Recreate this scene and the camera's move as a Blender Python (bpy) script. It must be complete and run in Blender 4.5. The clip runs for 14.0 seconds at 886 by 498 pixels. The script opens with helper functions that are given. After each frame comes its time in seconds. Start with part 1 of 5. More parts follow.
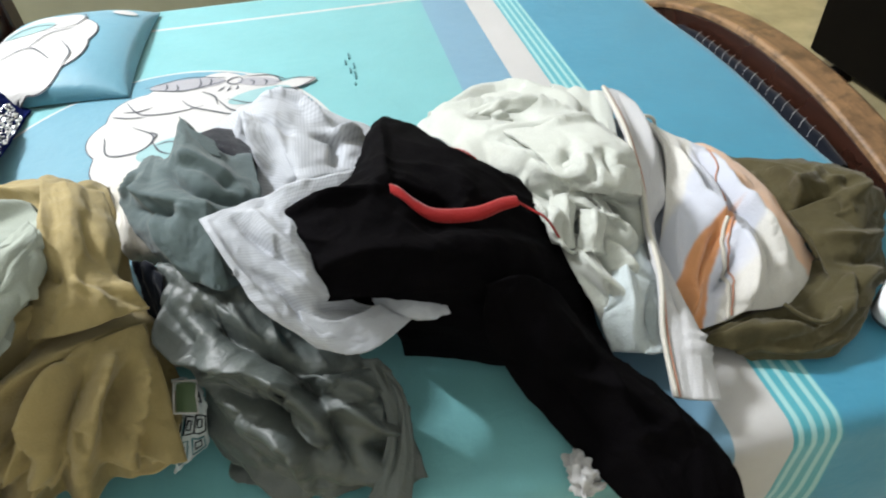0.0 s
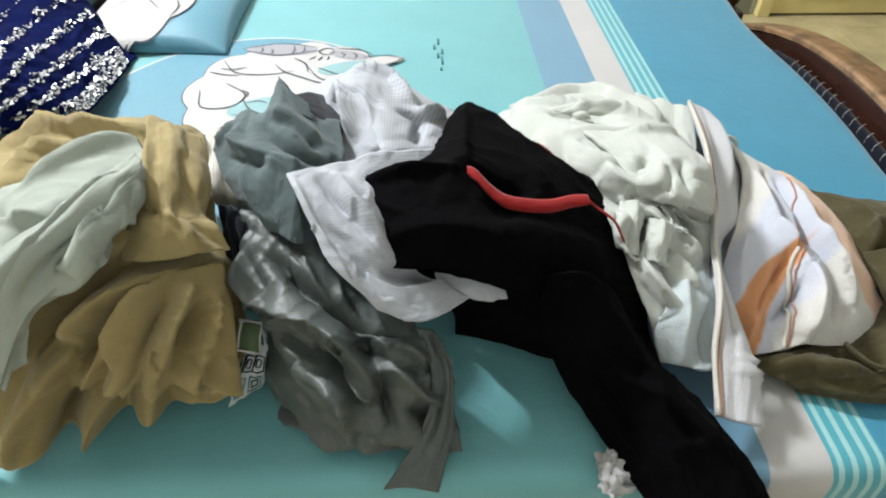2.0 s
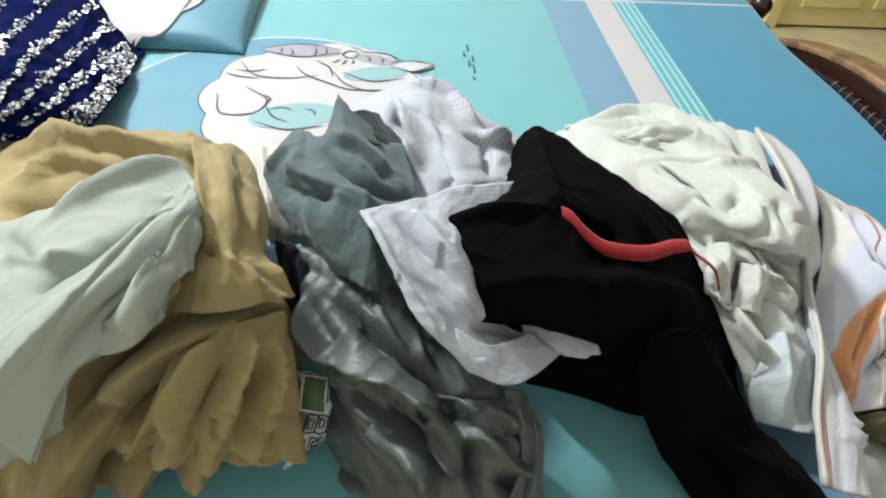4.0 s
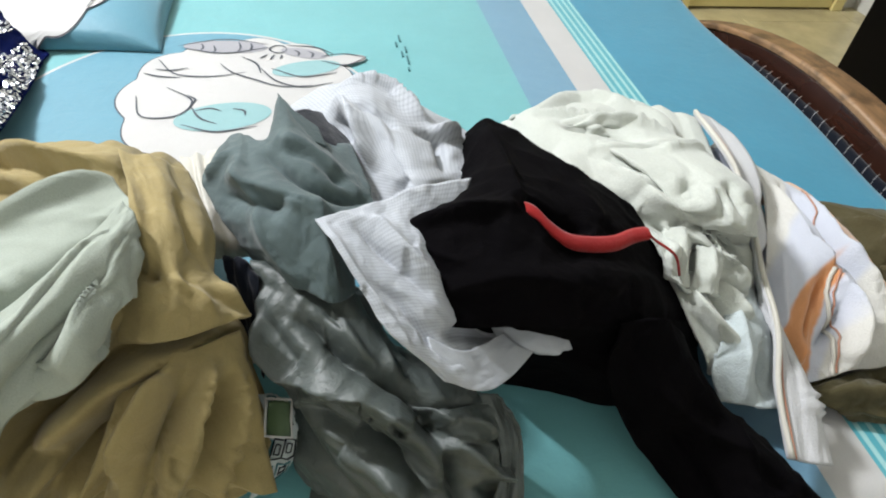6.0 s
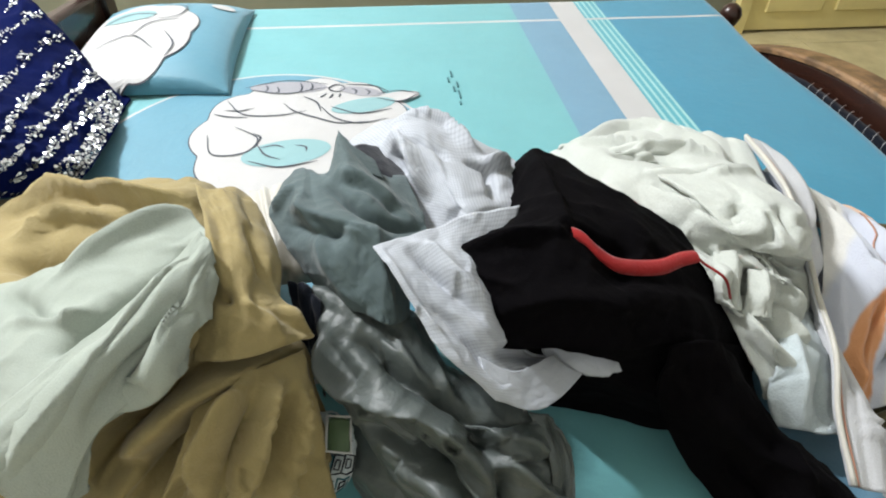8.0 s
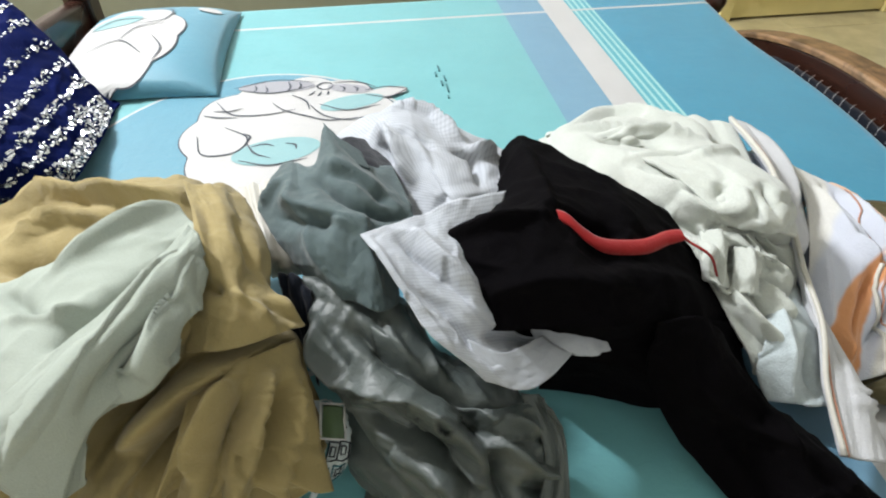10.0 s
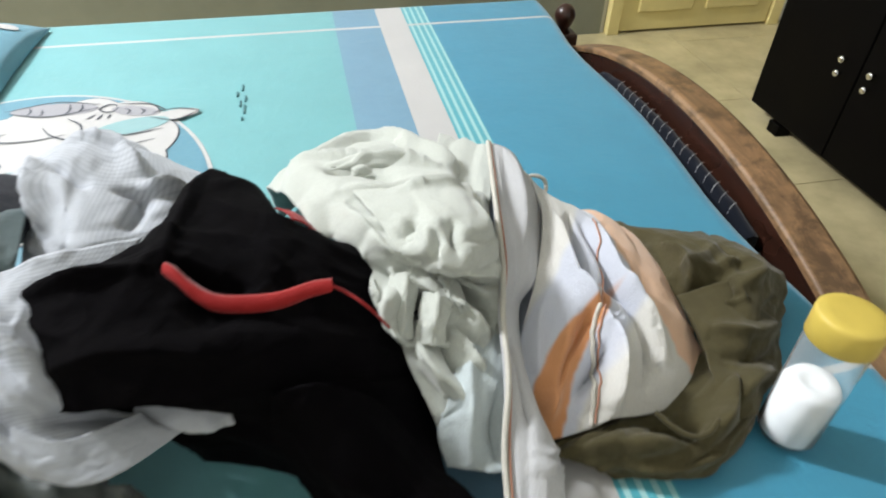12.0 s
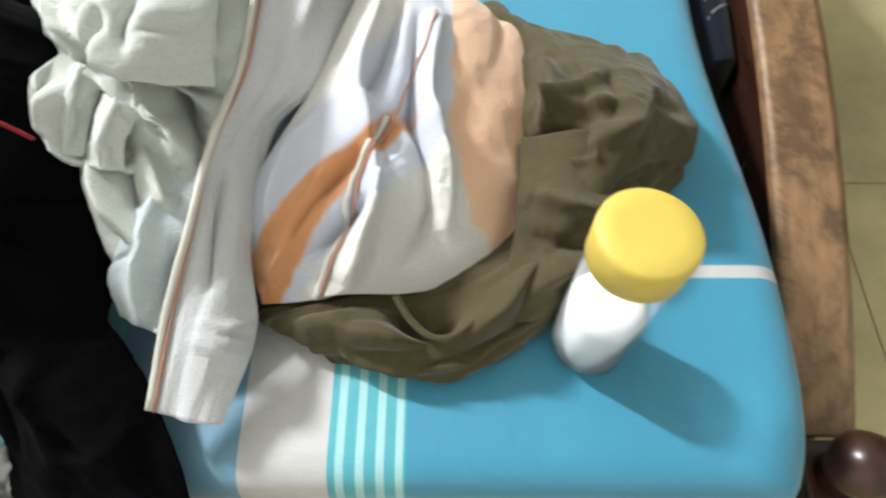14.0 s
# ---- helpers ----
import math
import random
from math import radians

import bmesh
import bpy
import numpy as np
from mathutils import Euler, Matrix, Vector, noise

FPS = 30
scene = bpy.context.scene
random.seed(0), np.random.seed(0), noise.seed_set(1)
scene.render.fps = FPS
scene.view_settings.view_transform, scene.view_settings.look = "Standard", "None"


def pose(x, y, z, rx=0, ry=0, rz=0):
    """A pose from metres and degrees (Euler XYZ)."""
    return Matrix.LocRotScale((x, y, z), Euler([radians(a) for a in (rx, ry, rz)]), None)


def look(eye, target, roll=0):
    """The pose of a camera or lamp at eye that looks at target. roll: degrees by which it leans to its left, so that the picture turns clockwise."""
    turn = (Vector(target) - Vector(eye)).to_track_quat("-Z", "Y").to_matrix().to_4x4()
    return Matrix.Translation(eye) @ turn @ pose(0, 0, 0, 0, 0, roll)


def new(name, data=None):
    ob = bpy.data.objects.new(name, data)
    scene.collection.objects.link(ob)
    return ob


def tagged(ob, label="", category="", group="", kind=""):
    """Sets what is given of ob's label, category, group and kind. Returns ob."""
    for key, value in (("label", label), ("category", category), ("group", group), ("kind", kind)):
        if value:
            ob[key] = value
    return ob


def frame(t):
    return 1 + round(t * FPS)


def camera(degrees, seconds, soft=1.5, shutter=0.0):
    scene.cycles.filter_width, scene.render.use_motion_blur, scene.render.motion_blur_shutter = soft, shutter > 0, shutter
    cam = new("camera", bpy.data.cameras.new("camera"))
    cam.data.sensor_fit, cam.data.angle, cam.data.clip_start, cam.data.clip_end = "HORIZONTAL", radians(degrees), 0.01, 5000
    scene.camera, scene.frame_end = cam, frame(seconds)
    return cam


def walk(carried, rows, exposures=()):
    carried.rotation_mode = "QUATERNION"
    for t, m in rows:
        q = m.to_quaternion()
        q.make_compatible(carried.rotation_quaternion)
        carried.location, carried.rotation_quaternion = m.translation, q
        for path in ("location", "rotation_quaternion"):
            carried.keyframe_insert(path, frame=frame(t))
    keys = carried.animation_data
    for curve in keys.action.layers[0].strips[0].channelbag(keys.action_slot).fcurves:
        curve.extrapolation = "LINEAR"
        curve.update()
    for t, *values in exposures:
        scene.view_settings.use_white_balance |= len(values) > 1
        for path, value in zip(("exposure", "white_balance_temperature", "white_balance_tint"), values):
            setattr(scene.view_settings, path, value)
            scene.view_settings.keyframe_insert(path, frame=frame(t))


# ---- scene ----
cam = camera(70.6, 14.0, soft=2.0, shutter=0.4)
PATH = [
    (0, (-0.02, -0.306, 1.212), (0.197, 1.157, -0.134), -3.7),
    (0.5, (-0.008, -0.317, 1.216), (0.248, 1.176, -0.09), -0.8),
    (1, (-0.017, -0.315, 1.208), (0.127, 1.126, -0.171), 1.4),
    (1.5, (-0.031, -0.325, 1.21), (0.02, 1.157, -0.132), -0.2),
    (2, (-0.04, -0.332, 1.217), (0.013, 1.139, -0.138), 0.5),
    (2.5, (-0.048, -0.312, 1.218), (-0.046, 1.163, -0.133), -1.1),
    (3, (-0.071, -0.298, 1.205), (-0.123, 1.203, -0.117), -1.3),
    (3.2, (-0.095, -0.283, 1.208), (-0.121, 1.186, -0.149), -0.3),
    (5.5, (-0.181, -0.199, 1.192), (0.16, 1.218, -0.178), 6.2),
    (6, (-0.185, -0.199, 1.192), (0.169, 1.206, -0.186), 6.4),
    (6.5, (-0.198, -0.208, 1.204), (0.193, 1.238, -0.122), 6.4),
    (7, (-0.201, -0.216, 1.205), (0.12, 1.25, -0.117), 4.3),
    (7.5, (-0.191, -0.226, 1.211), (0.034, 1.271, -0.096), 2.3),
    (7.7, (-0.188, -0.225, 1.209), (0.006, 1.272, -0.104), 1.5),
    (9.8, (-0.183, -0.237, 1.211), (0.015, 1.25, -0.111), -0.3),
    (10, (-0.177, -0.241, 1.203), (0.017, 1.252, -0.113), -0.6),
    (10.5, (-0.109, -0.25, 1.187), (0.164, 1.176, -0.189), -1.6),
    (10.7, (-0.067, -0.256, 1.186), (0.191, 1.137, -0.226), -2.6),
    (11, (-0.013, -0.267, 1.199), (0.214, 1.146, -0.197), -2.6),
    (11.5, (0.078, -0.29, 1.203), (0.347, 1.2, -0.104), -1.7),
    (12, (0.166, -0.202, 1.176), (0.486, 1.292, -0.114), 1.0),
    (12.5, (0.259, -0.07, 1.148), (0.552, 1.367, -0.211), 0.9),
    (13, (0.339, -0.029, 1.149), (0.632, 1.389, -0.23), 0.0),
    (13.3, (0.404, -0.048, 1.148), (0.559, 1.336, -0.288), -2.4),
    (13.5, (0.476, -0.053, 1.14), (0.671, 1.077, -0.499), 3.8),
    (13.8, (0.541, -0.071, 1.084), (0.586, 0.877, -0.676), 0.1),
    (14, (0.532, -0.06, 1.078), (0.482, 0.881, -0.686), -2.6),
]
walk(cam, [(t, look(eye, target, roll)) for t, eye, target, roll in PATH], [(0, -0.65), (5.0, -0.77), (11.0, -0.70), (12.6, -0.80), (13.1, -0.82), (13.5, -0.68), (14.0, -0.24)])

# ---- light: one lamp high on the wall at the head of the bed, bounced by the closed room ----
world = bpy.data.worlds.new("world")
scene.world = world
world.use_nodes = True
world.node_tree.nodes["Background"].inputs[0].default_value = (0.6, 0.7, 0.75, 1)
world.node_tree.nodes["Background"].inputs[1].default_value = 0.02
lamp_data = bpy.data.lights.new("wall_tube_light", "AREA")
lamp_data.shape, lamp_data.size, lamp_data.size_y = "RECTANGLE", 0.55, 0.10
lamp_data.energy, lamp_data.color = 322.0, (0.95, 0.968, 1.0)
lamp = new("wall_tube_light", lamp_data)
lamp.matrix_world = look((-2.10, 2.00, 3.22), (0.35, 0.45, 0.6), 90)

BED = 0.55          # top of the made bed
FOOT = 0.83         # foot edge of the mattress
WIDE = 1.62         # bed width
HEAD = -0.88


# ---- materials ----
def nodes_of(name):
    m = bpy.data.materials.new(name)
    m.use_nodes = True
    nt = m.node_tree
    return m, nt, nt.nodes["Principled BSDF"]


def add(nt, kind, **values):
    n = nt.nodes.new(kind)
    for k, v in values.items():
        n.inputs[k.replace("_", " ")].default_value = v
    return n


def tint(c, f):
    return tuple(min(1.0, v * f) for v in c[:3]) + (1.0,)


def cloth(name, color, rough=0.9, weave=900.0, relief=0.25, blotch=0.12, sheen=0.15, grain=0.0012, crumple=None, gloss=0.25):
    """Woven cloth: fine weave relief, soft larger creases, mild uneven dye."""
    m, nt, p = nodes_of(name)
    co = nt.nodes.new("ShaderNodeTexCoord")
    n1 = add(nt, "ShaderNodeTexNoise", Scale=9.0, Detail=5.0, Roughness=0.6)
    n2 = add(nt, "ShaderNodeTexNoise", Scale=weave, Detail=2.0)
    n3 = add(nt, "ShaderNodeTexNoise", Scale=38.0, Detail=4.0, Roughness=0.65, Distortion=0.6)
    for n in (n1, n2, n3):
        nt.links.new(co.outputs["Object"], n.inputs["Vector"])
    ramp = nt.nodes.new("ShaderNodeValToRGB")
    ramp.color_ramp.elements[0].position, ramp.color_ramp.elements[1].position = 0.3, 0.72
    ramp.color_ramp.elements[0].color = tint(color, 1 - blotch)
    ramp.color_ramp.elements[1].color = tint(color, 1 + blotch * 0.7)
    nt.links.new(n1.outputs["Fac"], ramp.inputs["Fac"])
    mix = nt.nodes.new("ShaderNodeMixRGB")
    mix.blend_type = "MULTIPLY"
    mix.inputs["Fac"].default_value = 0.22
    nt.links.new(ramp.outputs["Color"], mix.inputs["Color1"])
    nt.links.new(n2.outputs["Fac"], mix.inputs["Color2"])
    bright = add(nt, "ShaderNodeMixRGB", Fac=1.0, Color2=(1.12, 1.12, 1.12, 1))
    bright.blend_type = "MULTIPLY"
    nt.links.new(mix.outputs["Color"], bright.inputs["Color1"])
    nt.links.new(bright.outputs["Color"], p.inputs["Base Color"])
    b1 = add(nt, "ShaderNodeBump", Strength=relief, Distance=grain)
    b2 = add(nt, "ShaderNodeBump", Strength=relief * 1.3 if crumple is None else crumple, Distance=0.006)
    nt.links.new(n3.outputs["Fac"], b2.inputs["Height"])
    nt.links.new(n2.outputs["Fac"], b1.inputs["Height"])
    nt.links.new(b2.outputs["Normal"], b1.inputs["Normal"])
    nt.links.new(b1.outputs["Normal"], p.inputs["Normal"])
    p.inputs["Roughness"].default_value = rough
    p.inputs["Sheen Weight"].default_value = sheen
    p.inputs["Specular IOR Level"].default_value = gloss
    return m


def checked(name, color, dark, pitch):
    """Fine woven check along the cloth's own u and v."""
    m = cloth(name, color, 0.85)
    nt = m.node_tree
    p = nt.nodes["Principled BSDF"]
    uv = nt.nodes.new("ShaderNodeUVMap")
    sep = nt.nodes.new("ShaderNodeSeparateXYZ")
    nt.links.new(uv.outputs["UV"], sep.inputs["Vector"])
    outs = []
    for axis in ("X", "Y"):
        k = nt.nodes.new("ShaderNodeMath"); k.operation = "MULTIPLY"; k.inputs[1].default_value = pitch
        f = nt.nodes.new("ShaderNodeMath"); f.operation = "FRACT"
        g = nt.nodes.new("ShaderNodeMath"); g.operation = "GREATER_THAN"; g.inputs[1].default_value = 0.6
        nt.links.new(sep.outputs[axis], k.inputs[0]); nt.links.new(k.outputs[0], f.inputs[0]); nt.links.new(f.outputs[0], g.inputs[0])
        outs.append(g)
    s = nt.nodes.new("ShaderNodeMath"); s.operation = "ADD"
    nt.links.new(outs[0].outputs[0], s.inputs[0]); nt.links.new(outs[1].outputs[0], s.inputs[1])
    h = nt.nodes.new("ShaderNodeMath"); h.operation = "MULTIPLY"; h.inputs[1].default_value = 0.36
    nt.links.new(s.outputs[0], h.inputs[0])
    old = p.inputs["Base Color"].links[0].from_socket
    mx = nt.nodes.new("ShaderNodeMixRGB")
    mx.inputs["Color2"].default_value = (*dark, 1)
    nt.links.new(h.outputs[0], mx.inputs["Fac"]); nt.links.new(old, mx.inputs["Color1"])
    nt.links.new(mx.outputs["Color"], p.inputs["Base Color"])
    return m


def towel(name):
    """White terry with a tapering peach border and one orange diagonal stripe, pale lavender beside it."""
    m = cloth(name, (0.61, 0.60, 0.565), 0.95, 500.0, 0.6, 0.06, 0.3, 0.002, 0.08)
    nt = m.node_tree
    p = nt.nodes["Principled BSDF"]
    uv = nt.nodes.new("ShaderNodeUVMap")
    wob = add(nt, "ShaderNodeTexNoise", Scale=7.0, Detail=2.0)
    nt.links.new(uv.outputs["UV"], wob.inputs["Vector"])
    sep = nt.nodes.new("ShaderNodeSeparateXYZ")
    nt.links.new(uv.outputs["UV"], sep.inputs["Vector"])

    def calc(op, a, b):
        n = nt.nodes.new("ShaderNodeMath")
        n.operation = op
        for i, v in enumerate((a, b)):
            if isinstance(v, (int, float)):
                n.inputs[i].default_value = v
            else:
                nt.links.new(v, n.inputs[i])
        return n.outputs[0]

    def smooth(v, a, b):
        n = nt.nodes.new("ShaderNodeMapRange")
        n.interpolation_type = "SMOOTHSTEP"
        n.inputs["From Min"].default_value, n.inputs["From Max"].default_value = a, b
        nt.links.new(v, n.inputs["Value"])
        return n.outputs["Result"]

    u, v = sep.outputs["X"], sep.outputs["Y"]
    u2 = calc("ADD", u, calc("MULTIPLY", calc("SUBTRACT", wob.outputs["Fac"], 0.5), 0.10))
    base = p.inputs["Base Color"].links[0].from_socket

    def layer(col, fac):
        mx = nt.nodes.new("ShaderNodeMixRGB")
        mx.inputs["Color2"].default_value = (*col, 1)
        nt.links.new(base, mx.inputs["Color1"]); nt.links.new(fac, mx.inputs["Fac"])
        return mx.outputs["Color"]

    d = calc("ADD", u2, calc("MULTIPLY", calc("SUBTRACT", v, 0.42), 0.86))
    lav = calc("MULTIPLY", smooth(d, 0.05, 0.12), smooth(d, 0.78, 0.70))
    base = layer((0.50, 0.54, 0.66), calc("MULTIPLY", lav, 0.7))
    wide = calc("ADD", calc("MULTIPLY", calc("SUBTRACT", v, 0.42), 0.16), 0.075)
    off = calc("ABSOLUTE", calc("SUBTRACT", d, 0.46), 0.0)
    org = calc("MULTIPLY", smooth(calc("SUBTRACT", off, wide), 0.02, -0.02), smooth(v, 0.38, 0.44))
    base = layer((0.60, 0.25, 0.08), calc("MULTIPLY", org, 0.92))
    pe = calc("SUBTRACT", u2, calc("MULTIPLY", v, 0.42))
    base = layer((0.74, 0.46, 0.29), calc("MULTIPLY", smooth(pe, 0.50, 0.53), 0.95))
    nt.links.new(base, p.inputs["Base Color"])
    return m


def wood(name, color, rough=0.28, scale=1.0, wear=0.0):
    m, nt, p = nodes_of(name)
    co = nt.nodes.new("ShaderNodeTexCoord")
    mp = nt.nodes.new("ShaderNodeMapping")
    mp.inputs["Scale"].default_value = (14 * scale, 1.3 * scale, 14 * scale)
    nt.links.new(co.outputs["Object"], mp.inputs["Vector"])
    n = add(nt, "ShaderNodeTexNoise", Scale=3.0, Detail=8.0, Roughness=0.65, Distortion=0.8)
    nt.links.new(mp.outputs["Vector"], n.inputs["Vector"])
    big = add(nt, "ShaderNodeTexNoise", Scale=5.0, Detail=3.0)
    nt.links.new(co.outputs["Object"], big.inputs["Vector"])
    r = nt.nodes.new("ShaderNodeValToRGB")
    r.color_ramp.elements[0].position, r.color_ramp.elements[1].position = 0.3, 0.75
    r.color_ramp.elements[0].color, r.color_ramp.elements[1].color = tint(color, 0.55), tint(color, 1.4)
    nt.links.new(n.outputs["Fac"], r.inputs["Fac"])
    rub = add(nt, "ShaderNodeTexNoise", Scale=16.0, Detail=6.0, Roughness=0.7, Distortion=0.4)
    nt.links.new(co.outputs["Object"], rub.inputs["Vector"])
    patch = nt.nodes.new("ShaderNodeMapRange")
    patch.inputs["From Min"].default_value, patch.inputs["From Max"].default_value = 0.46, 0.60
    patch.inputs["To Max"].default_value = wear
    nt.links.new(rub.outputs["Fac"], patch.inputs["Value"])
    varnish = add(nt, "ShaderNodeMixRGB", Color2=tint(color, 0.30))
    nt.links.new(patch.outputs["Result"], varnish.inputs["Fac"])
    nt.links.new(r.outputs["Color"], varnish.inputs["Color1"])
    nt.links.new(varnish.outputs["Color"], p.inputs["Base Color"])
    rr = nt.nodes.new("ShaderNodeMapRange")
    rr.inputs["To Min"].default_value, rr.inputs["To Max"].default_value = rough * 0.75, rough * 1.5
    nt.links.new(big.outputs["Fac"], rr.inputs["Value"])
    nt.links.new(rr.outputs["Result"], p.inputs["Roughness"])
    b = add(nt, "ShaderNodeBump", Strength=0.08, Distance=0.002)
    nt.links.new(n.outputs["Fac"], b.inputs["Height"])
    nt.links.new(b.outputs["Normal"], p.inputs["Normal"])
    return m


def plain(name, color, rough=0.5, metal=0.0, var=0.08, scale=6.0, bump=0.05, coat=0.0):
    m, nt, p = nodes_of(name)
    co = nt.nodes.new("ShaderNodeTexCoord")
    n = add(nt, "ShaderNodeTexNoise", Scale=scale, Detail=6.0, Roughness=0.6)
    nt.links.new(co.outputs["Object"], n.inputs["Vector"])
    r = nt.nodes.new("ShaderNodeValToRGB")
    r.color_ramp.elements[0].position, r.color_ramp.elements[1].position = 0.3, 0.7
    r.color_ramp.elements[0].color, r.color_ramp.elements[1].color = tint(color, 1 - var), tint(color, 1 + var)
    nt.links.new(n.outputs["Fac"], r.inputs["Fac"])
    nt.links.new(r.outputs["Color"], p.inputs["Base Color"])
    p.inputs["Roughness"].default_value, p.inputs["Metallic"].default_value = rough, metal
    p.inputs["Coat Weight"].default_value = coat
    b = add(nt, "ShaderNodeBump", Strength=bump, Distance=0.003)
    nt.links.new(n.outputs["Fac"], b.inputs["Height"])
    nt.links.new(b.outputs["Normal"], p.inputs["Normal"])
    return m


SHEET = dict(rough=0.52, weave=1400.0, relief=0.16, blotch=0.05, sheen=0.25, gloss=0.5)
M_CYAN = cloth("sheet_pale_cyan", (0.14, 0.39, 0.415), **SHEET)
M_BAND = cloth("sheet_grey_blue", (0.14, 0.285, 0.40), **SHEET)
M_WHITE = cloth("sheet_white", (0.49, 0.485, 0.48), **SHEET)
M_TEAL = cloth("sheet_teal", (0.065, 0.35, 0.42), **SHEET)
M_LINE = cloth("sheet_light_line", (0.32, 0.57, 0.58), **SHEET)
M_BLUE = cloth("sheet_blue", (0.036, 0.245, 0.375), **SHEET)
M_DISC = cloth("sheet_mid_blue", (0.085, 0.26, 0.35), **SHEET)
M_SPOT = cloth("print_pale_teal", (0.22, 0.40, 0.42), **SHEET)
M_PGREY = cloth("print_grey", (0.30, 0.30, 0.33), **SHEET)
M_INK = cloth("print_ink", (0.02, 0.03, 0.05), **SHEET)
M_PAPER = cloth("tissue_paper", (0.42, 0.42, 0.42), **SHEET)
M_GREENINK = cloth("print_green_ink", (0.01, 0.13, 0.15), **SHEET)
M_KHAKI = cloth("khaki_cotton", (0.33, 0.262, 0.118), 0.85, 800.0, 0.35, 0.16)
M_PALE = cloth("pale_grey_knit", (0.345, 0.385, 0.335), 0.95, 650.0, 0.4, 0.06, crumple=0.12)
M_SLATE = cloth("slate_cotton", (0.088, 0.122, 0.126), 0.8, 900.0, 0.3, 0.12)
M_CHECK = checked("grey_check_cotton", (0.49, 0.515, 0.555), (0.30, 0.32, 0.36), 55.0)
M_SATIN = cloth("grey_satin", (0.074, 0.088, 0.083), 0.46, 1500.0, 0.2, 0.10, 0.0, 0.0012, 0.5)
M_SATIN.node_tree.nodes["Principled BSDF"].inputs["Specular IOR Level"].default_value = 0.5
M_BLACK = cloth("black_jersey", (0.0018, 0.0014, 0.002), 0.95, 700.0, 0.35, 0.2, 0.0)
M_BLACK.node_tree.nodes["Principled BSDF"].inputs["Specular IOR Level"].default_value = 0.06
M_RED = cloth("red_rib", (0.31, 0.012, 0.012), 0.85, 700.0, 0.35, 0.12)
M_MINT = cloth("mint_fleece", (0.515, 0.54, 0.495), 0.97, 420.0, 0.45, 0.05, 0.35, 0.002, 0.03)
M_TAILB = cloth("pale_blue_fleece", (0.47, 0.53, 0.54), 0.97, 420.0, 0.6, 0.08, 0.3, 0.002, 0.06)
M_TOWEL = towel("striped_terry")
M_TERRY = cloth("white_terry", (0.53, 0.535, 0.55), 0.95, 500.0, 0.6, 0.06, 0.2, 0.002, 0.08)
M_LAV = cloth("lavender_terry", (0.50, 0.53, 0.62), 0.95, 500.0, 0.6, 0.06, 0.2, 0.002, 0.08)
M_PIPE = cloth("white_piping", (0.55, 0.53, 0.47), **SHEET)
M_SEAM = cloth("rust_seam", (0.42, 0.20, 0.13), **SHEET)
M_OLIVE = cloth("olive_cotton", (0.062, 0.052, 0.021), 0.85, 850.0, 0.3, 0.14)
M_LABEL = cloth("label_green", (0.045, 0.085, 0.030), **SHEET)
M_NAVY = cloth("navy_cloth", (0.004, 0.006, 0.012), 0.85, 900.0, gloss=0.1)
M_VELVET = cloth("royal_blue_velvet", (0.002, 0.006, 0.055), 0.9, 500.0, 0.4, 0.3, 0.0)
M_VELVET.node_tree.nodes["Principled BSDF"].inputs["Specular IOR Level"].default_value = 0.05
M_SEQUIN = plain("silver_sequin", (0.75, 0.77, 0.80), 0.22, 1.0, 0.1)
M_WOOD = wood("polished_brown_wood", (0.036, 0.013, 0.008), 0.25)
M_WOODTOP = wood("worn_wood_cap", (0.27, 0.155, 0.075), 0.45, 1.0, 0.8)
M_CUPBOARD = wood("near_black_wood", (0.0012, 0.0008, 0.0007), 0.5)
M_CUPBOARD.node_tree.nodes["Principled BSDF"].inputs["Specular IOR Level"].default_value = 0.08
M_FLOOR = plain("beige_floor_tile", (0.55, 0.475, 0.27), 0.25, 0.0, 0.24, 4.0, 0.02)
M_GROUT = plain("floor_grout", (0.36, 0.30, 0.16), 0.6)
M_WALL = plain("cream_wall_paint", (0.67, 0.67, 0.64), 0.7, 0.0, 0.05, 3.0)
M_DADO = plain("grey_green_skirting", (0.22, 0.23, 0.18), 0.5, 0.0, 0.10, 4.0)
M_CEIL = plain("white_ceiling_paint", (0.80, 0.80, 0.80), 0.8, 0.0, 0.03, 3.0)
M_DOOR = plain("yellow_door_paint", (0.80, 0.68, 0.30), 0.4, 0.0, 0.07, 5.0)
M_STEEL = plain("steel_knob", (0.7, 0.7, 0.7), 0.2, 1.0)
M_LID = plain("yellow_plastic", (0.62, 0.47, 0.09), 0.5, 0.0, 0.05, 30.0, 0.1)
M_POWDER = plain("white_powder", (0.80, 0.80, 0.80), 0.95, 0.0, 0.05, 60.0, 0.4)
M_PLASTIC, _nt, _p = nodes_of("clear_plastic")
_p.inputs["Base Color"].default_value = (0.93, 0.96, 0.97, 1)
_p.inputs["Transmission Weight"].default_value, _p.inputs["Roughness"].default_value, _p.inputs["IOR"].default_value = 0.93, 0.10, 1.12


# ---- building helpers ----
def mesh_object(name, bm, material):
    bmesh.ops.recalc_face_normals(bm, faces=bm.faces)
    me = bpy.data.meshes.new(name)
    bm.to_mesh(me)
    bm.free()
    for m in (material if isinstance(material, (list, tuple)) else [material]):
        me.materials.append(m)
    return new(name, me)


def part(name, bm, material, parent, label=""):
    ob = mesh_object(name, bm, material)
    ob.parent = parent
    ob.matrix_parent_inverse = Matrix.Translation(parent.location).inverted() if parent.type == "EMPTY" else Matrix()
    return tagged(ob, label) if label else ob


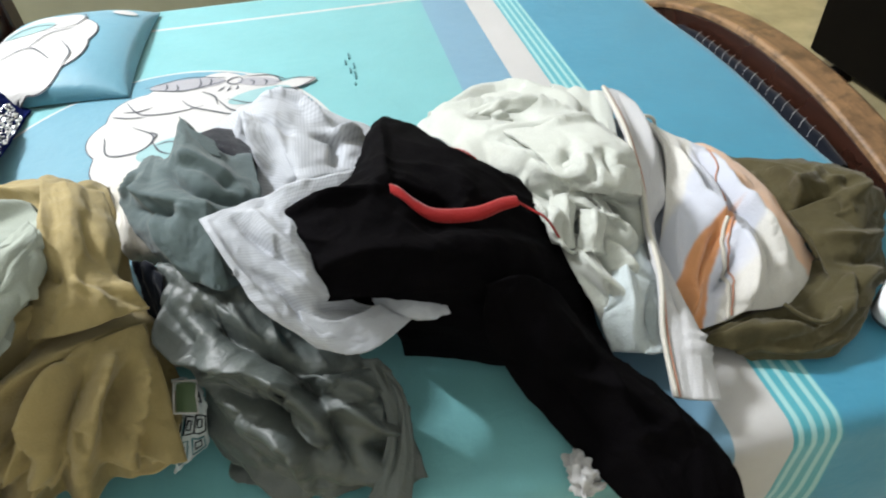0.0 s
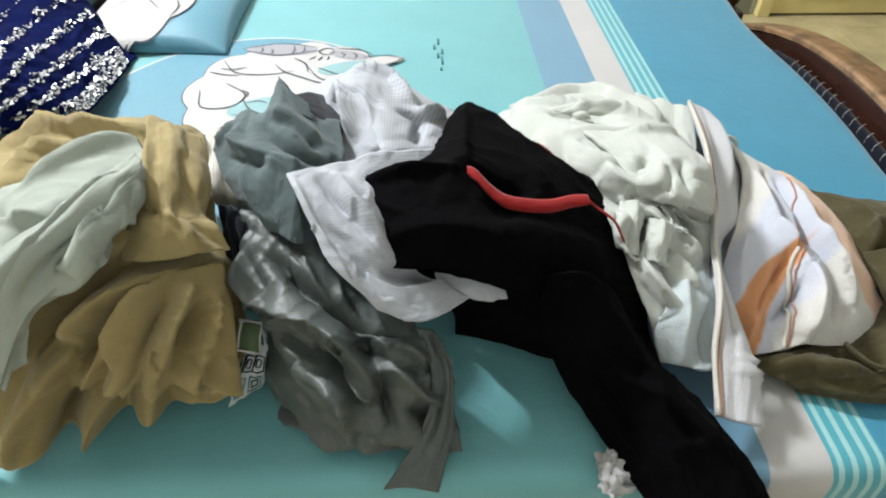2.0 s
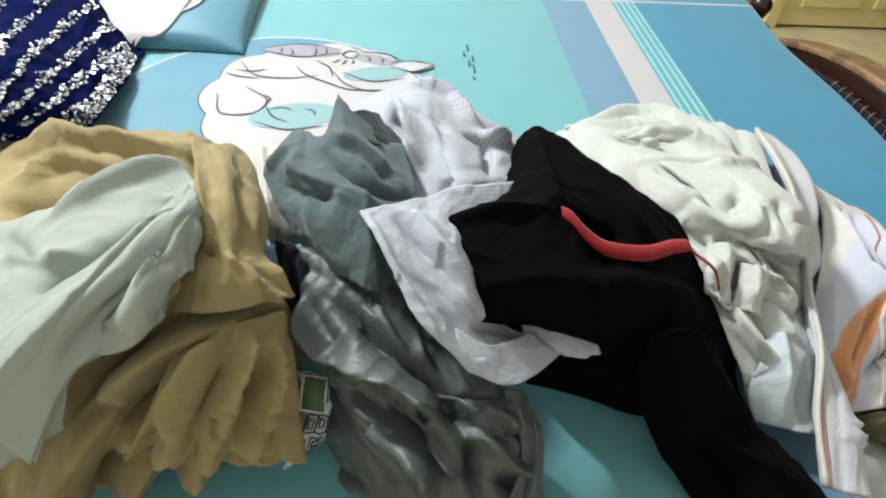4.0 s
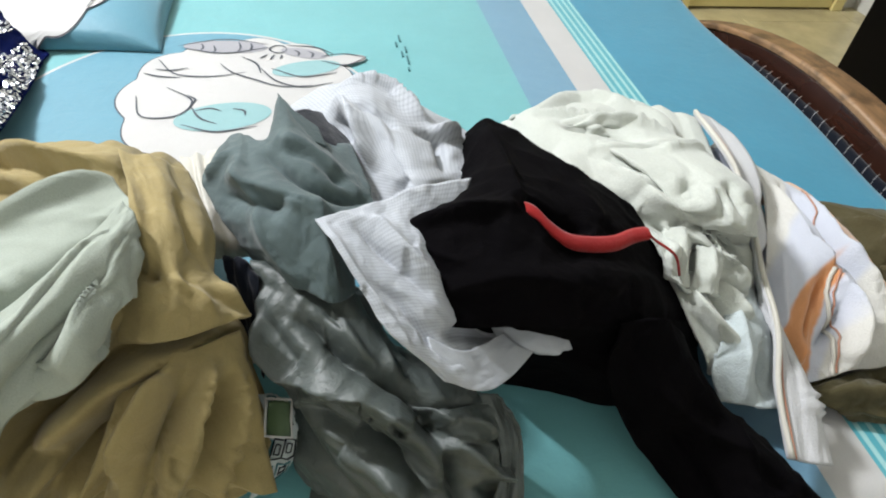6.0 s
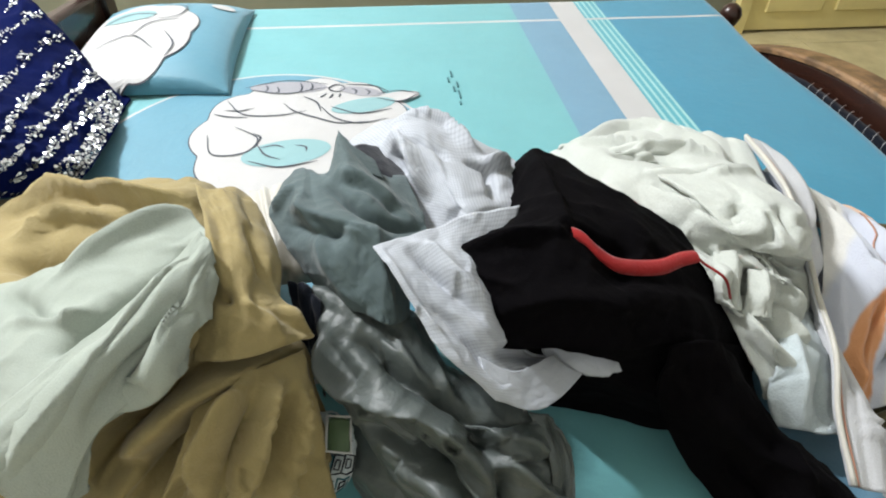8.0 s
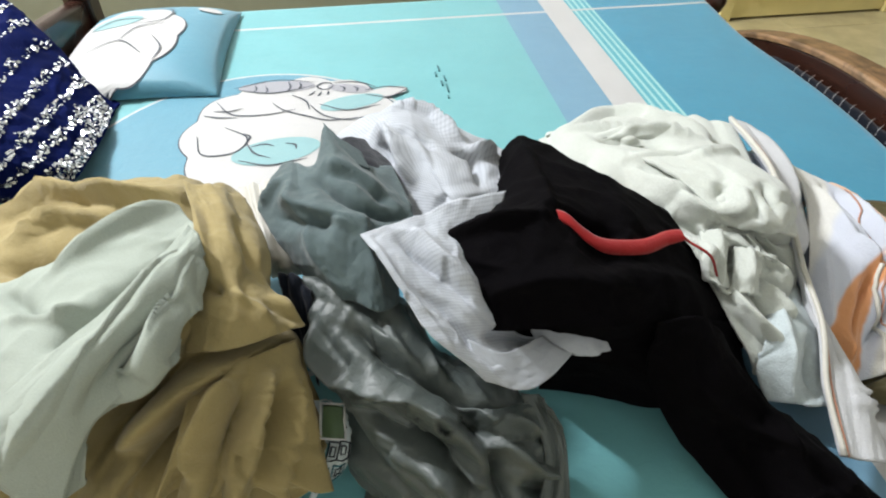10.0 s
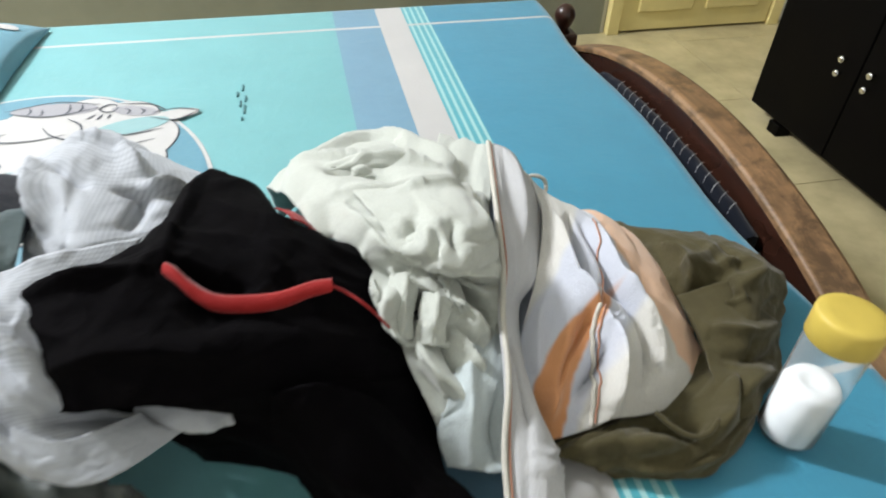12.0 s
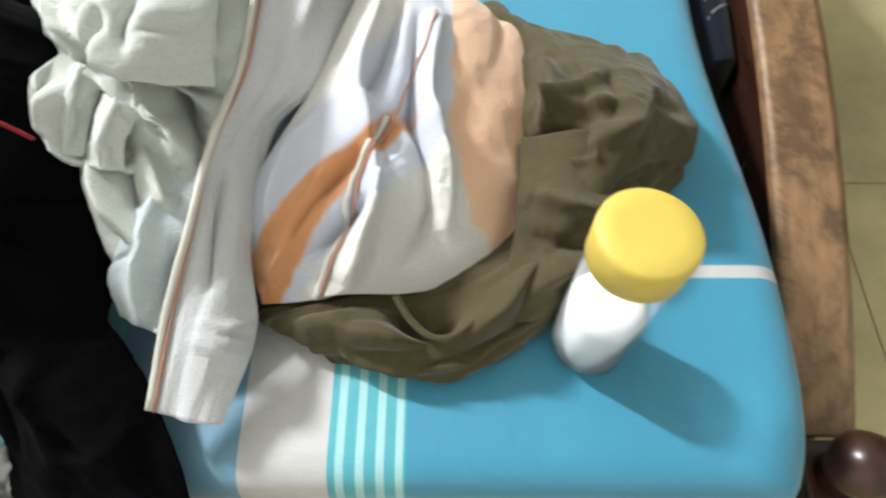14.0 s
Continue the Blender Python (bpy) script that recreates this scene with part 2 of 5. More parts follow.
def thing(name, at, label, category, group="", kind=""):
    e = new(name)
    e.location = at
    e.empty_display_size = 0.05
    return tagged(e, label, category, group, kind)


def box(bm, x0, x1, y0, y1, z0, z1, bevel=0.0):
    r = bmesh.ops.create_cube(bm, size=1.0, matrix=Matrix.Translation(((x0 + x1) / 2, (y0 + y1) / 2, (z0 + z1) / 2)) @ Matrix.Diagonal((x1 - x0, y1 - y0, z1 - z0, 1)))
    if bevel:
        es = list({e for v in r["verts"] for e in v.link_edges})
        bmesh.ops.bevel(bm, geom=es, offset=bevel, segments=3, affect="EDGES", profile=0.5)
    return bm


def boxed(*a, **k):
    return box(bmesh.new(), *a, **k)


def lathe(profile, at, seg=40, bm=None):
    """Turned solid from (radius, height) pairs."""
    bm = bm or bmesh.new()
    rings = []
    for r, z in profile:
        rings.append([bm.verts.new((at[0] + r * math.cos(2 * math.pi * i / seg), at[1] + r * math.sin(2 * math.pi * i / seg), at[2] + z)) for i in range(seg)])
    for a, b in zip(rings, rings[1:]):
        for i in range(seg):
            f = bm.faces.new((a[i], a[(i + 1) % seg], b[(i + 1) % seg], b[i]))
            f.smooth = True
    bm.faces.new(rings[0][::-1])
    bm.faces.new(rings[-1])
    return bm


def spline(pts, t):
    """Catmull-Rom through pts (numpy rows), t in 0..1."""
    n = len(pts) - 1
    k = min(int(t * n), n - 1)
    f = t * n - k
    p1, p2 = pts[k], pts[k + 1]
    p0 = pts[k - 1] if k > 0 else 2 * p1 - p2
    p3 = pts[k + 2] if k + 2 <= n else 2 * p2 - p1
    return 0.5 * (2 * p1 + (p2 - p0) * f + (2 * p0 - 5 * p1 + 4 * p2 - p3) * f * f + (3 * p1 - p0 - 3 * p2 + p3) * f ** 3)


def drape(rows, folds=(), creases=(), per=16, thick=0.0025, hem=0.0, tuck=0.0, rough=0.0015, lines=(), crumple=0.0):
    """A laid cloth: a smooth patch through a few hand-set fold heights, with running folds and creases.
    folds: (count, degrees, height, seed, wander), soft rounded folds that run across the given direction of the cloth;
    creases: (u0, v0, u1, v1, width, height); hem: ripple of the front edge; crumple: height of sharp random creases; tuck: a strip behind the back edge that falls to the bed."""
    C = np.array(rows, float)
    if tuck:
        last = C[0] + np.array((0.0, tuck, 0.0))
        last[:, 2] = np.maximum(BED + 0.006, C[0, :, 2] - 2.2 * tuck)
        C = np.concatenate([last[None], C])
    R, K = C.shape[:2]
    nv, nu = (R - 1) * per + 1, (K - 1) * per + 1
    mid = np.array([[spline(C[r], i / (nu - 1)) for i in range(nu)] for r in range(R)])
    G = np.array([[spline(mid[:, i], j / (nv - 1)) for i in range(nu)] for j in range(nv)])
    N = np.cross(np.gradient(G, axis=1), np.gradient(G, axis=0))
    N /= np.linalg.norm(N, axis=2, keepdims=True) + 1e-9
    if N[..., 2].mean() < 0:
        N = -N
    skip = 1 / (R - 1) if tuck else 0.0
    D = np.zeros((nv, nu))
    for j in range(nv):
        v = (j / (nv - 1) - skip) / (1 - skip)
        for i in range(nu):
            u = i / (nu - 1)
            d = rough * (noise.noise((u * 9, v * 9, 3.3)) + 0.5 * noise.noise((u * 21, v * 21, 8.1)))
            if crumple:
                q = Vector(G[j, i]) * 13.0
                q += 0.7 * noise.noise_vector(q * 0.6)
                ridge = max(0.0, 1 - 3.2 * abs(noise.noise(q))) ** 1.4
                fine = max(0.0, 1 - 3.0 * abs(noise.noise(q * 2.1 + Vector((7, 3, 1))))) ** 1.4
                d += crumple * (ridge + 0.45 * fine - 0.4 + 1.2 * noise.noise(q * 0.5 + Vector((2, 9, 4))))
            for a, deg, h, s, wander in folds:
                w = u * math.cos(radians(deg)) + v * math.sin(radians(deg))
                ph = a * w + wander * noise.noise((u * 2.0, v * 2.0, s)) + 0.25 * wander * noise.noise((u * 5, v * 5, s + 3))
                c = math.sqrt(math.cos(math.pi * ph) ** 2 + 0.012)
                amp = max(0.0, 0.55 + 1.1 * noise.noise((u * 2.6, v * 2.6, s + 9)))
                d += 1.5 * h * amp * (c - 0.62)
            for u0, v0, u1, v1, wd, h in creases:
                du, dv = u1 - u0, v1 - v0
                t = max(0.0, min(1.0, ((u - u0) * du + (v - v0) * dv) / (du * du + dv * dv + 1e-9)))
                wob = 0.025 * noise.noise((t * 4, u0 * 9, v0 * 9))
                e = math.hypot(u - u0 - t * du + wob, v - v0 - t * dv + wob) / wd
                d += (1.25 if h > 0 else 1.5) * h * math.exp(-e ** 1.7) * (1 - 0.6 * abs(2 * t - 1) ** 3)
            if hem:
                k = max(0.0, v - 0.72) / 0.28
                d += hem * k * (math.sin(u * 27 + 5 * noise.noise((u * 4, 0, 3))) + 0.4)
            if v < 0:
                d *= max(0.0, 1 + v / skip)
            D[j, i] = d
    def at(u, v):
        return G[int(round((skip + v * (1 - skip)) * (nv - 1))), int(round(u * (nu - 1)))]

    def span(wd, uvs_):
        """For every point of the cloth: distance to a fold line in units of its width, and the place along it."""
        L = np.array(smooth_line([at(*q) for q in uvs_], 10))
        best, along = np.full((nv, nu), 1e9), np.zeros((nv, nu))
        side = np.ones((nv, nu))
        for k in range(10):
            a, d = L[k], L[k + 1] - L[k]
            w = G - a
            t = np.clip((w @ d) / (d @ d + 1e-12), 0, 1)
            r = w - t[..., None] * d
            e = np.sqrt((r * r).sum(2))
            s = np.sign(r[..., 1] * 0.8 - r[..., 0] * 0.6)
            near = e < best
            best, along, side = np.where(near, e, best), np.where(near, (k + t) / 10, along), np.where(near, s, side)
        return best / wd, along, side

    for wd, h, uvs_ in lines:
        e, a, s = span(wd, uvs_)
        ends = 1 - 0.75 * np.abs(2 * a - 1) ** 3
        if h > 0:
            e = np.where(s > 0, e * 0.8, e * 1.9)
            D += 1.5 * h * ends * np.exp(-e ** 1.5)
        else:
            D += 1.5 * h * ends * np.exp(-(1.25 * e) ** 1.2)
    G = G + N * D[..., None]
    N = np.cross(np.gradient(G, axis=1), np.gradient(G, axis=0))
    N /= np.linalg.norm(N, axis=2, keepdims=True) + 1e-9
    if N[..., 2].mean() < 0:
        N = -N
    low = (G[..., 1] > 0.015) & (G[..., 0] < FOOT)
    G[..., 2] = np.where(low, np.maximum(G[..., 2], BED + 0.0075), G[..., 2])
    back = G - N * thick
    back[..., 2] = np.where(low, np.maximum(back[..., 2], BED + 0.0040), back[..., 2])
    bm = bmesh.new()
    uvl = bm.loops.layers.uv.new("UVMap")
    A = [[bm.verts.new(G[j, i]) for i in range(nu)] for j in range(nv)]
    B = [[bm.verts.new(back[j, i]) for i in range(nu)] for j in range(nv)]
    uvs = {}
    for S in (A, B):
        for j in range(nv):
            for i in range(nu):
                uvs[S[j][i]] = (i / (nu - 1), max(0.0, (j / (nv - 1) - skip) / (1 - skip)))
    quads = []
    for j in range(nv - 1):
        for i in range(nu - 1):
            quads.append((A[j][i], A[j][i + 1], A[j + 1][i + 1], A[j + 1][i]))
            quads.append((B[j][i], B[j + 1][i], B[j + 1][i + 1], B[j][i + 1]))
    rim = [(0, i) for i in range(nu)] + [(j, nu - 1) for j in range(1, nv)] + [(nv - 1, i) for i in range(nu - 2, -1, -1)] + [(j, 0) for j in range(nv - 2, 0, -1)]
    for (j0, i0), (j1, i1) in zip(rim, rim[1:] + rim[:1]):
        quads.append((A[j0][i0], B[j0][i0], B[j1][i1], A[j1][i1]))
    for q in quads:
        f = bm.faces.new(q)
        f.smooth = True
        for l in f.loops:
            l[uvl].uv = uvs[l.vert]
    return bm, G[int(round(skip * (nv - 1))):]


def tube(points, radius, seg=8):
    """A cord through points."""
    bm = bmesh.new()
    pts = [Vector(p) for p in points]
    rings = []
    for k, p in enumerate(pts):
        d = (pts[min(k + 1, len(pts) - 1)] - pts[max(k - 1, 0)]).normalized()
        a = d.cross(Vector((0, 0, 1)))
        a = a.normalized() if a.length > 1e-4 else Vector((1, 0, 0))
        b = d.cross(a)
        rings.append([bm.verts.new(p + radius * (math.cos(2 * math.pi * i / seg) * a + math.sin(2 * math.pi * i / seg) * b)) for i in range(seg)])
    for r0, r1 in zip(rings, rings[1:]):
        for i in range(seg):
            bm.faces.new((r0[i], r0[(i + 1) % seg], r1[(i + 1) % seg], r1[i])).smooth = True
    bm.faces.new(rings[0][::-1])
    bm.faces.new(rings[-1])
    return bm


def smooth_line(pts, n=40):
    P = np.array(pts, float)
    return [spline(P, i / n) for i in range(n + 1)]


def ribbon(pts, width, z, bm=None, n=36, high=0.0008):
    """A flat printed line, tapering to its ends, on a level cloth."""
    bm = bm or bmesh.new()
    L = smooth_line(pts, n)
    left, right = [], []
    for k, p in enumerate(L):
        d = L[min(k + 1, n)] - L[max(k - 1, 0)]
        d = d / (np.linalg.norm(d) + 1e-9)
        w = width * (0.35 + 0.65 * math.sin(math.pi * min(1, max(0, k / n))))
        zz = z(p[0], p[1]) if callable(z) else z
        left.append(bm.verts.new((p[0] - d[1] * w / 2, p[1] + d[0] * w / 2, zz)))
        right.append(bm.verts.new((p[0] + d[1] * w / 2, p[1] - d[0] * w / 2, zz)))
    for k in range(n):
        bm.faces.new((left[k], left[k + 1], right[k + 1], right[k]))
    return bm


def disc(outline, z, inner=0.0):
    """A flat printed patch (or a band, with inner) from an outline function of the angle."""
    bm = bmesh.new()
    n = 160
    P = [outline(2 * math.pi * i / n) for i in range(n)]
    cx, cy = sum(p[0] for p in P) / n, sum(p[1] for p in P) / n
    zz = z if callable(z) else (lambda x, y: z)
    rings = []
    steps = (1.0, inner) if inner else (1.0, 0.95, 0.9, 0.85, 0.8, 0.75, 0.7, 0.6, 0.5, 0.4, 0.25, 0.1, 0.02)
    for s in steps:
        Q = [(cx + (p[0] - cx) * s, cy + (p[1] - cy) * s) for p in P]
        rings.append([bm.verts.new((x, y, zz(x, y))) for x, y in Q])
    for a, b in zip(rings, rings[1:]):
        for i in range(n):
            bm.faces.new((a[i], a[(i + 1) % n], b[(i + 1) % n], b[i]))
    if not inner:
        bm.faces.new(rings[-1])
    return bm


# ---- the room ----
X0, X1, Y0, Y1, H = -2.95, 2.62, -1.75, 2.66, 3.40
tagged(mesh_object("floor", boxed(X0 - 0.1, X1 + 0.1, Y0 - 0.1, Y1 + 0.1, -0.10, -0.003), M_GROUT), "beige glossy tiled bedroom floor with thin joints", "floor", "", "structure")
tagged(mesh_object("ceiling", boxed(X0 - 0.1, X1 + 0.1, Y0 - 0.1, Y1 + 0.1, H, H + 0.1), M_CEIL), "plain white painted ceiling", "ceiling", "", "structure")
for nm, a in (("wall_west", (X0 - 0.1, X0, Y0, Y1, 0, H)), ("wall_east", (X1, X1 + 0.1, Y0, Y1, 0, H)), ("wall_south", (X0 - 0.1, X1 + 0.1, Y0 - 0.1, Y0, 0, H)), ("wall_north", (X0 - 0.1, X1 + 0.1, Y1, Y1 + 0.1, 0, H))):
    tagged(mesh_object(nm, boxed(*a), M_WALL), "plain cream painted bedroom wall", "wall", "", "structure")
tagged(mesh_object("baseboard", boxed(X0, 1.55, Y1 - 0.015, Y1, 0, 0.34), M_DADO), "grey-green painted skirting along the far wall", "skirting", "", "structure")

# panelled yellow door in the far wall
door = thing("door_1", (2.03, Y1, 0), "closed yellow painted panelled door in the far wall", "door", "", "structure")
part("door_leaf", boxed(1.64, 2.45, Y1 - 0.035, Y1 - 0.002, 0.012, 2.05, 0.004), M_DOOR, door)
for x0 in (1.72, 2.08):
    for z0, z1 in ((0.10, 0.62), (0.72, 1.22), (1.32, 1.95)):
        part("door_panel", boxed(x0, x0 + 0.29, Y1 - 0.045, Y1 - 0.034, z0, z1, 0.008), M_DOOR, door)
for x0 in (1.575, 2.455):
    part("door_frame", boxed(x0, x0 + 0.06, Y1 - 0.05, Y1 - 0.001, 0, 2.1, 0.004), M_DOOR, door)
part("door_frame", boxed(1.575, 2.515, Y1 - 0.05, Y1 - 0.001, 2.101, 2.16, 0.004), M_DOOR, door)

# dark cupboard on short legs
cup = thing("cupboard", (2.1, 1.1, 0), "near-black wooden cupboard with steel knobs on short legs", "cupboard")
part("carcass", boxed(1.822, 2.45, 0.44, 1.757, 0.045, 1.75, 0.006), M_CUPBOARD, cup)
for y0, y1, ky in ((0.45, 0.885, 0.845), (0.89, 1.33, 1.275), (1.335, 1.752, 1.40)):
    d = part("cupboard_door", boxed(1.802, 1.821, y0, y1, 0.06, 1.73, 0.004), M_CUPBOARD, cup)
    for z in (0.332, 0.378):
        part("knob", lathe([(0.004, 0), (0.004, 0.012), (0.011, 0.015), (0.012, 0.022), (0.007, 0.026)], (0, 0, 0), 16), M_STEEL, d, "small steel knob").matrix_local = pose(1.8015, ky, z, 0, -90, 0)
for x in (1.84, 2.40):
    for y in (0.50, 1.60):
        part("leg", boxed(x - 0.03, x + 0.03, y - 0.03, y + 0.03, 0, 0.044, 0.004), M_CUPBOARD, cup)

# ---- the bed ----
bed = thing("bed", ((HEAD + FOOT) / 2, WIDE / 2, 0), "polished brown wooden double bed with an arched footboard", "bed")


def arched_board(x0, x1, peak, bow, y0, y1, low, cap=None):
    """A board across the bed whose top edge is an arch."""
    bm = bmesh.new()
    n = 56
    rings = []
    for k in range(n + 1):
        y = y0 + (y1 - y0) * k / n
        z = peak - bow * ((y - 0.82) / 0.45) ** 2
        lo = low if cap is None else z - cap
        r = 0.007
        rings.append([bm.verts.new(c) for c in ((x0, y, lo), (x1, y, lo), (x1, y, z - 2 * r), (x1 - 0.6 * r, y, z - 0.6 * r), (x1 - 2 * r, y, z), (x0 + r, y, z), (x0 + 0.3 * r, y, z - 0.3 * r), (x0, y, z - r))])
    for a, b in zip(rings, rings[1:]):
        for i in range(8):
            bm.faces.new((a[i], a[(i + 1) % 8], b[(i + 1) % 8], b[i])).smooth = i in (2, 3, 5, 6)
    bm.faces.new(rings[0][::-1])
    bm.faces.new(rings[-1])
    return bm


part("footboard", arched_board(0.873, 0.915, 0.588, 0.072, 0.08, 1.53, 0.12), M_WOOD, bed, "dark polished arched wooden footboard")
part("footboard_cap", arched_board(0.868, 0.948, 0.604, 0.072, 0.08, 1.53, 0.12, 0.0155), M_WOODTOP, bed, "broad worn tan cap rail with rubbed varnish")
part("headboard", arched_board(HEAD - 0.07, HEAD - 0.03, 0.67, 0.022, 0.0, WIDE, 0.12), M_WOOD, bed)
for y in (-0.005, 1.585):
    part("side_rail", boxed(HEAD - 0.03, 0.868, y, y + 0.028, 0.18, 0.34, 0.005), M_WOOD, bed)
for y in (0.040, 1.565):
    p = part("foot_post", boxed(0.872, 0.942, y - 0.034, y + 0.034, 0.0, 0.42 if y < 1 else 0.46, 0.006), M_WOOD, bed)
    part("post_knob", lathe([(0.022, 0), (0.014, 0.010), (0.024, 0.022), (0.031, 0.042), (0.032, 0.052), (0.026, 0.068), (0.015, 0.078), (0.004, 0.081)], (0.905, y, 0.421 if y < 1 else 0.461), 32), M_WOOD, p, "turned glossy wooden ball knob")
for y in (0.0, WIDE):
    part("head_post", boxed(HEAD - 0.085, HEAD - 0.015, y - 0.035, y + 0.035, 0.0, 0.66, 0.006), M_WOOD, bed)

mat = tagged(mesh_object("mattress", boxed(HEAD, FOOT - 0.02, 0.035, WIDE - 0.035, 0.345, BED - 0.012, 0.03), M_WHITE), "thick mattress hidden under the printed sheet", "mattress")

# sheet: one cloth over the mattress, hanging at the near side, woven in bands
LB, WL, WR, LE = 0.227, 0.345, 0.419, 0.483
s_lines = sorted(set([HEAD, LB, WL, WR, LE] + [WR + (LE - WR) * k for k in (0.10, 0.21, 0.36, 0.47, 0.62, 0.73, 0.87, 0.97)]
                     + list(np.linspace(HEAD, LB, 30)) + list(np.linspace(LE, FOOT - 0.05, 14)) + list(np.linspace(FOOT - 0.05, FOOT + 0.20, 26))))
t_lines = sorted(set([1.449, 1.461, 0.192, 0.205] + list(np.linspace(-0.34, 0.06, 34)) + list(np.linspace(0.06, WIDE - 0.06, 40)) + list(np.linspace(WIDE - 0.06, WIDE + 0.24, 26))))


def over(s, edge, r):
    """Place and drop of a cloth led over a rounded edge at s = edge."""
    a = s - (edge - r)
    if a <= 0:
        return s, 0.0
    if a < r * math.pi / 2:
        return edge - r + r * math.sin(a / r), r * (1 - math.cos(a / r))
    return edge, r + a - r * math.pi / 2


bm = bmesh.new()
grid = []
for t in t_lines:
    row = []
    for s in s_lines:
        foot = FOOT + 0.010 * math.sin(t * 9.0) + 0.008 * noise.noise((t * 3, 0, 1))
        corner = max(0.0, 0.10 - t) / 0.10
        x, dx = over(s, foot - 0.02 * min(1, corner) ** 2, 0.035)
        if t < WIDE / 2:
            yy, dy = over(-t, 0.0, 0.03)
            y = -yy
        else:
            y, dy = over(t, WIDE, 0.035)
        z = BED - max(dx, dy) - 0.25 * min(dx, dy)
        top = 1.0 if dx + dy == 0 else 0.0
        z += 0.0012 * top * noise.noise((s * 5, t * 5, 2.0)) * (1 if t < 0.3 or s > LE else 0.2)
        hang = max(0.0, dy - 0.03)
        if t < 0.5 and hang > 0:
            y -= 0.012 * math.sin(s * 23 + 2 * noise.noise((s * 3, 0, 4))) * min(1, hang / 0.15) + 0.01 * min(1, hang / 0.1)
        row.append(bm.verts.new((x + (0.006 - 0.0083 * max(0.0, min(1.5, t))) * (1 if s < LE + 0.1 else 0), y, z)))
    grid.append(row)


def band(s, t):
    if 1.449 < t < 1.461 or 0.192 < t < 0.205 and s > LE:
        return 2
    if s < LB:
        return 0
    if s < WL:
        return 1
    if s < WR:
        return 2
    if s < LE:
        k = (s - WR) / (LE - WR)
        return 4 if any(a < k < b for a, b in ((0.10, 0.21), (0.36, 0.47), (0.62, 0.73), (0.87, 0.97))) else 3
    return 5


for j in range(len(t_lines) - 1):
    for i in range(len(s_lines) - 1):
        f = bm.faces.new((grid[j][i], grid[j][i + 1], grid[j + 1][i + 1], grid[j + 1][i]))
        f.smooth = True
        f.material_index = band((s_lines[i] + s_lines[i + 1]) / 2, (t_lines[j] + t_lines[j + 1]) / 2)
sheet_thing = thing("bed_sheet", (-0.2, 0.8, BED), "cyan and blue banded cotton bed sheet with a white cloud print", "bed sheet")
part("sheet_cloth", bm, [M_CYAN, M_BAND, M_WHITE, M_TEAL, M_LINE, M_BLUE], sheet_thing)


# printed picture on the sheet: a blue oval with a white rim and a white scalloped cloud with ink lines
def ellipse(cx, cy, a, b, turn=0.0):
    c, s = math.cos(turn), math.sin(turn)
    return lambda w: (cx + a * math.cos(w) * c - b * math.sin(w) * s, cy + a * math.cos(w) * s + b * math.sin(w) * c)


def cloud(cx, cy, a, b, lobes, depth, turn=0.0):
    def f(w):
        r = 1 + depth * abs(math.sin(lobes * w / 2)) + 0.05 * math.sin(2 * w + 1) + 0.03 * math.sin(3 * w)
        x, y = a * r * math.cos(w), b * r * math.sin(w)
        return cx + x * math.cos(turn) - y * math.sin(turn), cy + x * math.sin(turn) + y * math.cos(turn)
    return f


part("printed_rim", disc(ellipse(-0.405, 0.71, 0.372, 0.46), BED + 0.0022), M_WHITE, sheet_thing)
part("printed_oval", disc(ellipse(-0.405, 0.71, 0.364, 0.452), BED + 0.0030), M_DISC, sheet_thing)
part("printed_outline", disc(cloud(-0.335, 0.895, 0.195, 0.240, 11, 0.09), BED + 0.0038), M_INK, sheet_thing)
part("printed_cloud", disc(cloud(-0.335, 0.895, 0.1922, 0.2372, 11, 0.09), BED + 0.0046), M_WHITE, sheet_thing)
part("printed_tip", disc(ellipse(-0.135, 1.035, 0.05, 0.022, 0.25), BED + 0.0050), M_WHITE, sheet_thing)
part("printed_patch", disc(ellipse(-0.375, 1.095, 0.085, 0.028, -0.06), BED + 0.0054), M_PGREY, sheet_thing)
part("printed_patch", disc(ellipse(-0.215, 1.065, 0.05, 0.020, -0.35), BED + 0.0054), M_PGREY, sheet_thing)
part("printed_patch", disc(ellipse(-0.21, 1.00, 0.07, 0.030, 0.25), BED + 0.0054), M_SPOT, sheet_thing)
part("printed_patch", disc(ellipse(-0.36, 0.825, 0.085, 0.045, 0.2), BED + 0.0054), M_SPOT, sheet_thing)
INK = BED + 0.0060
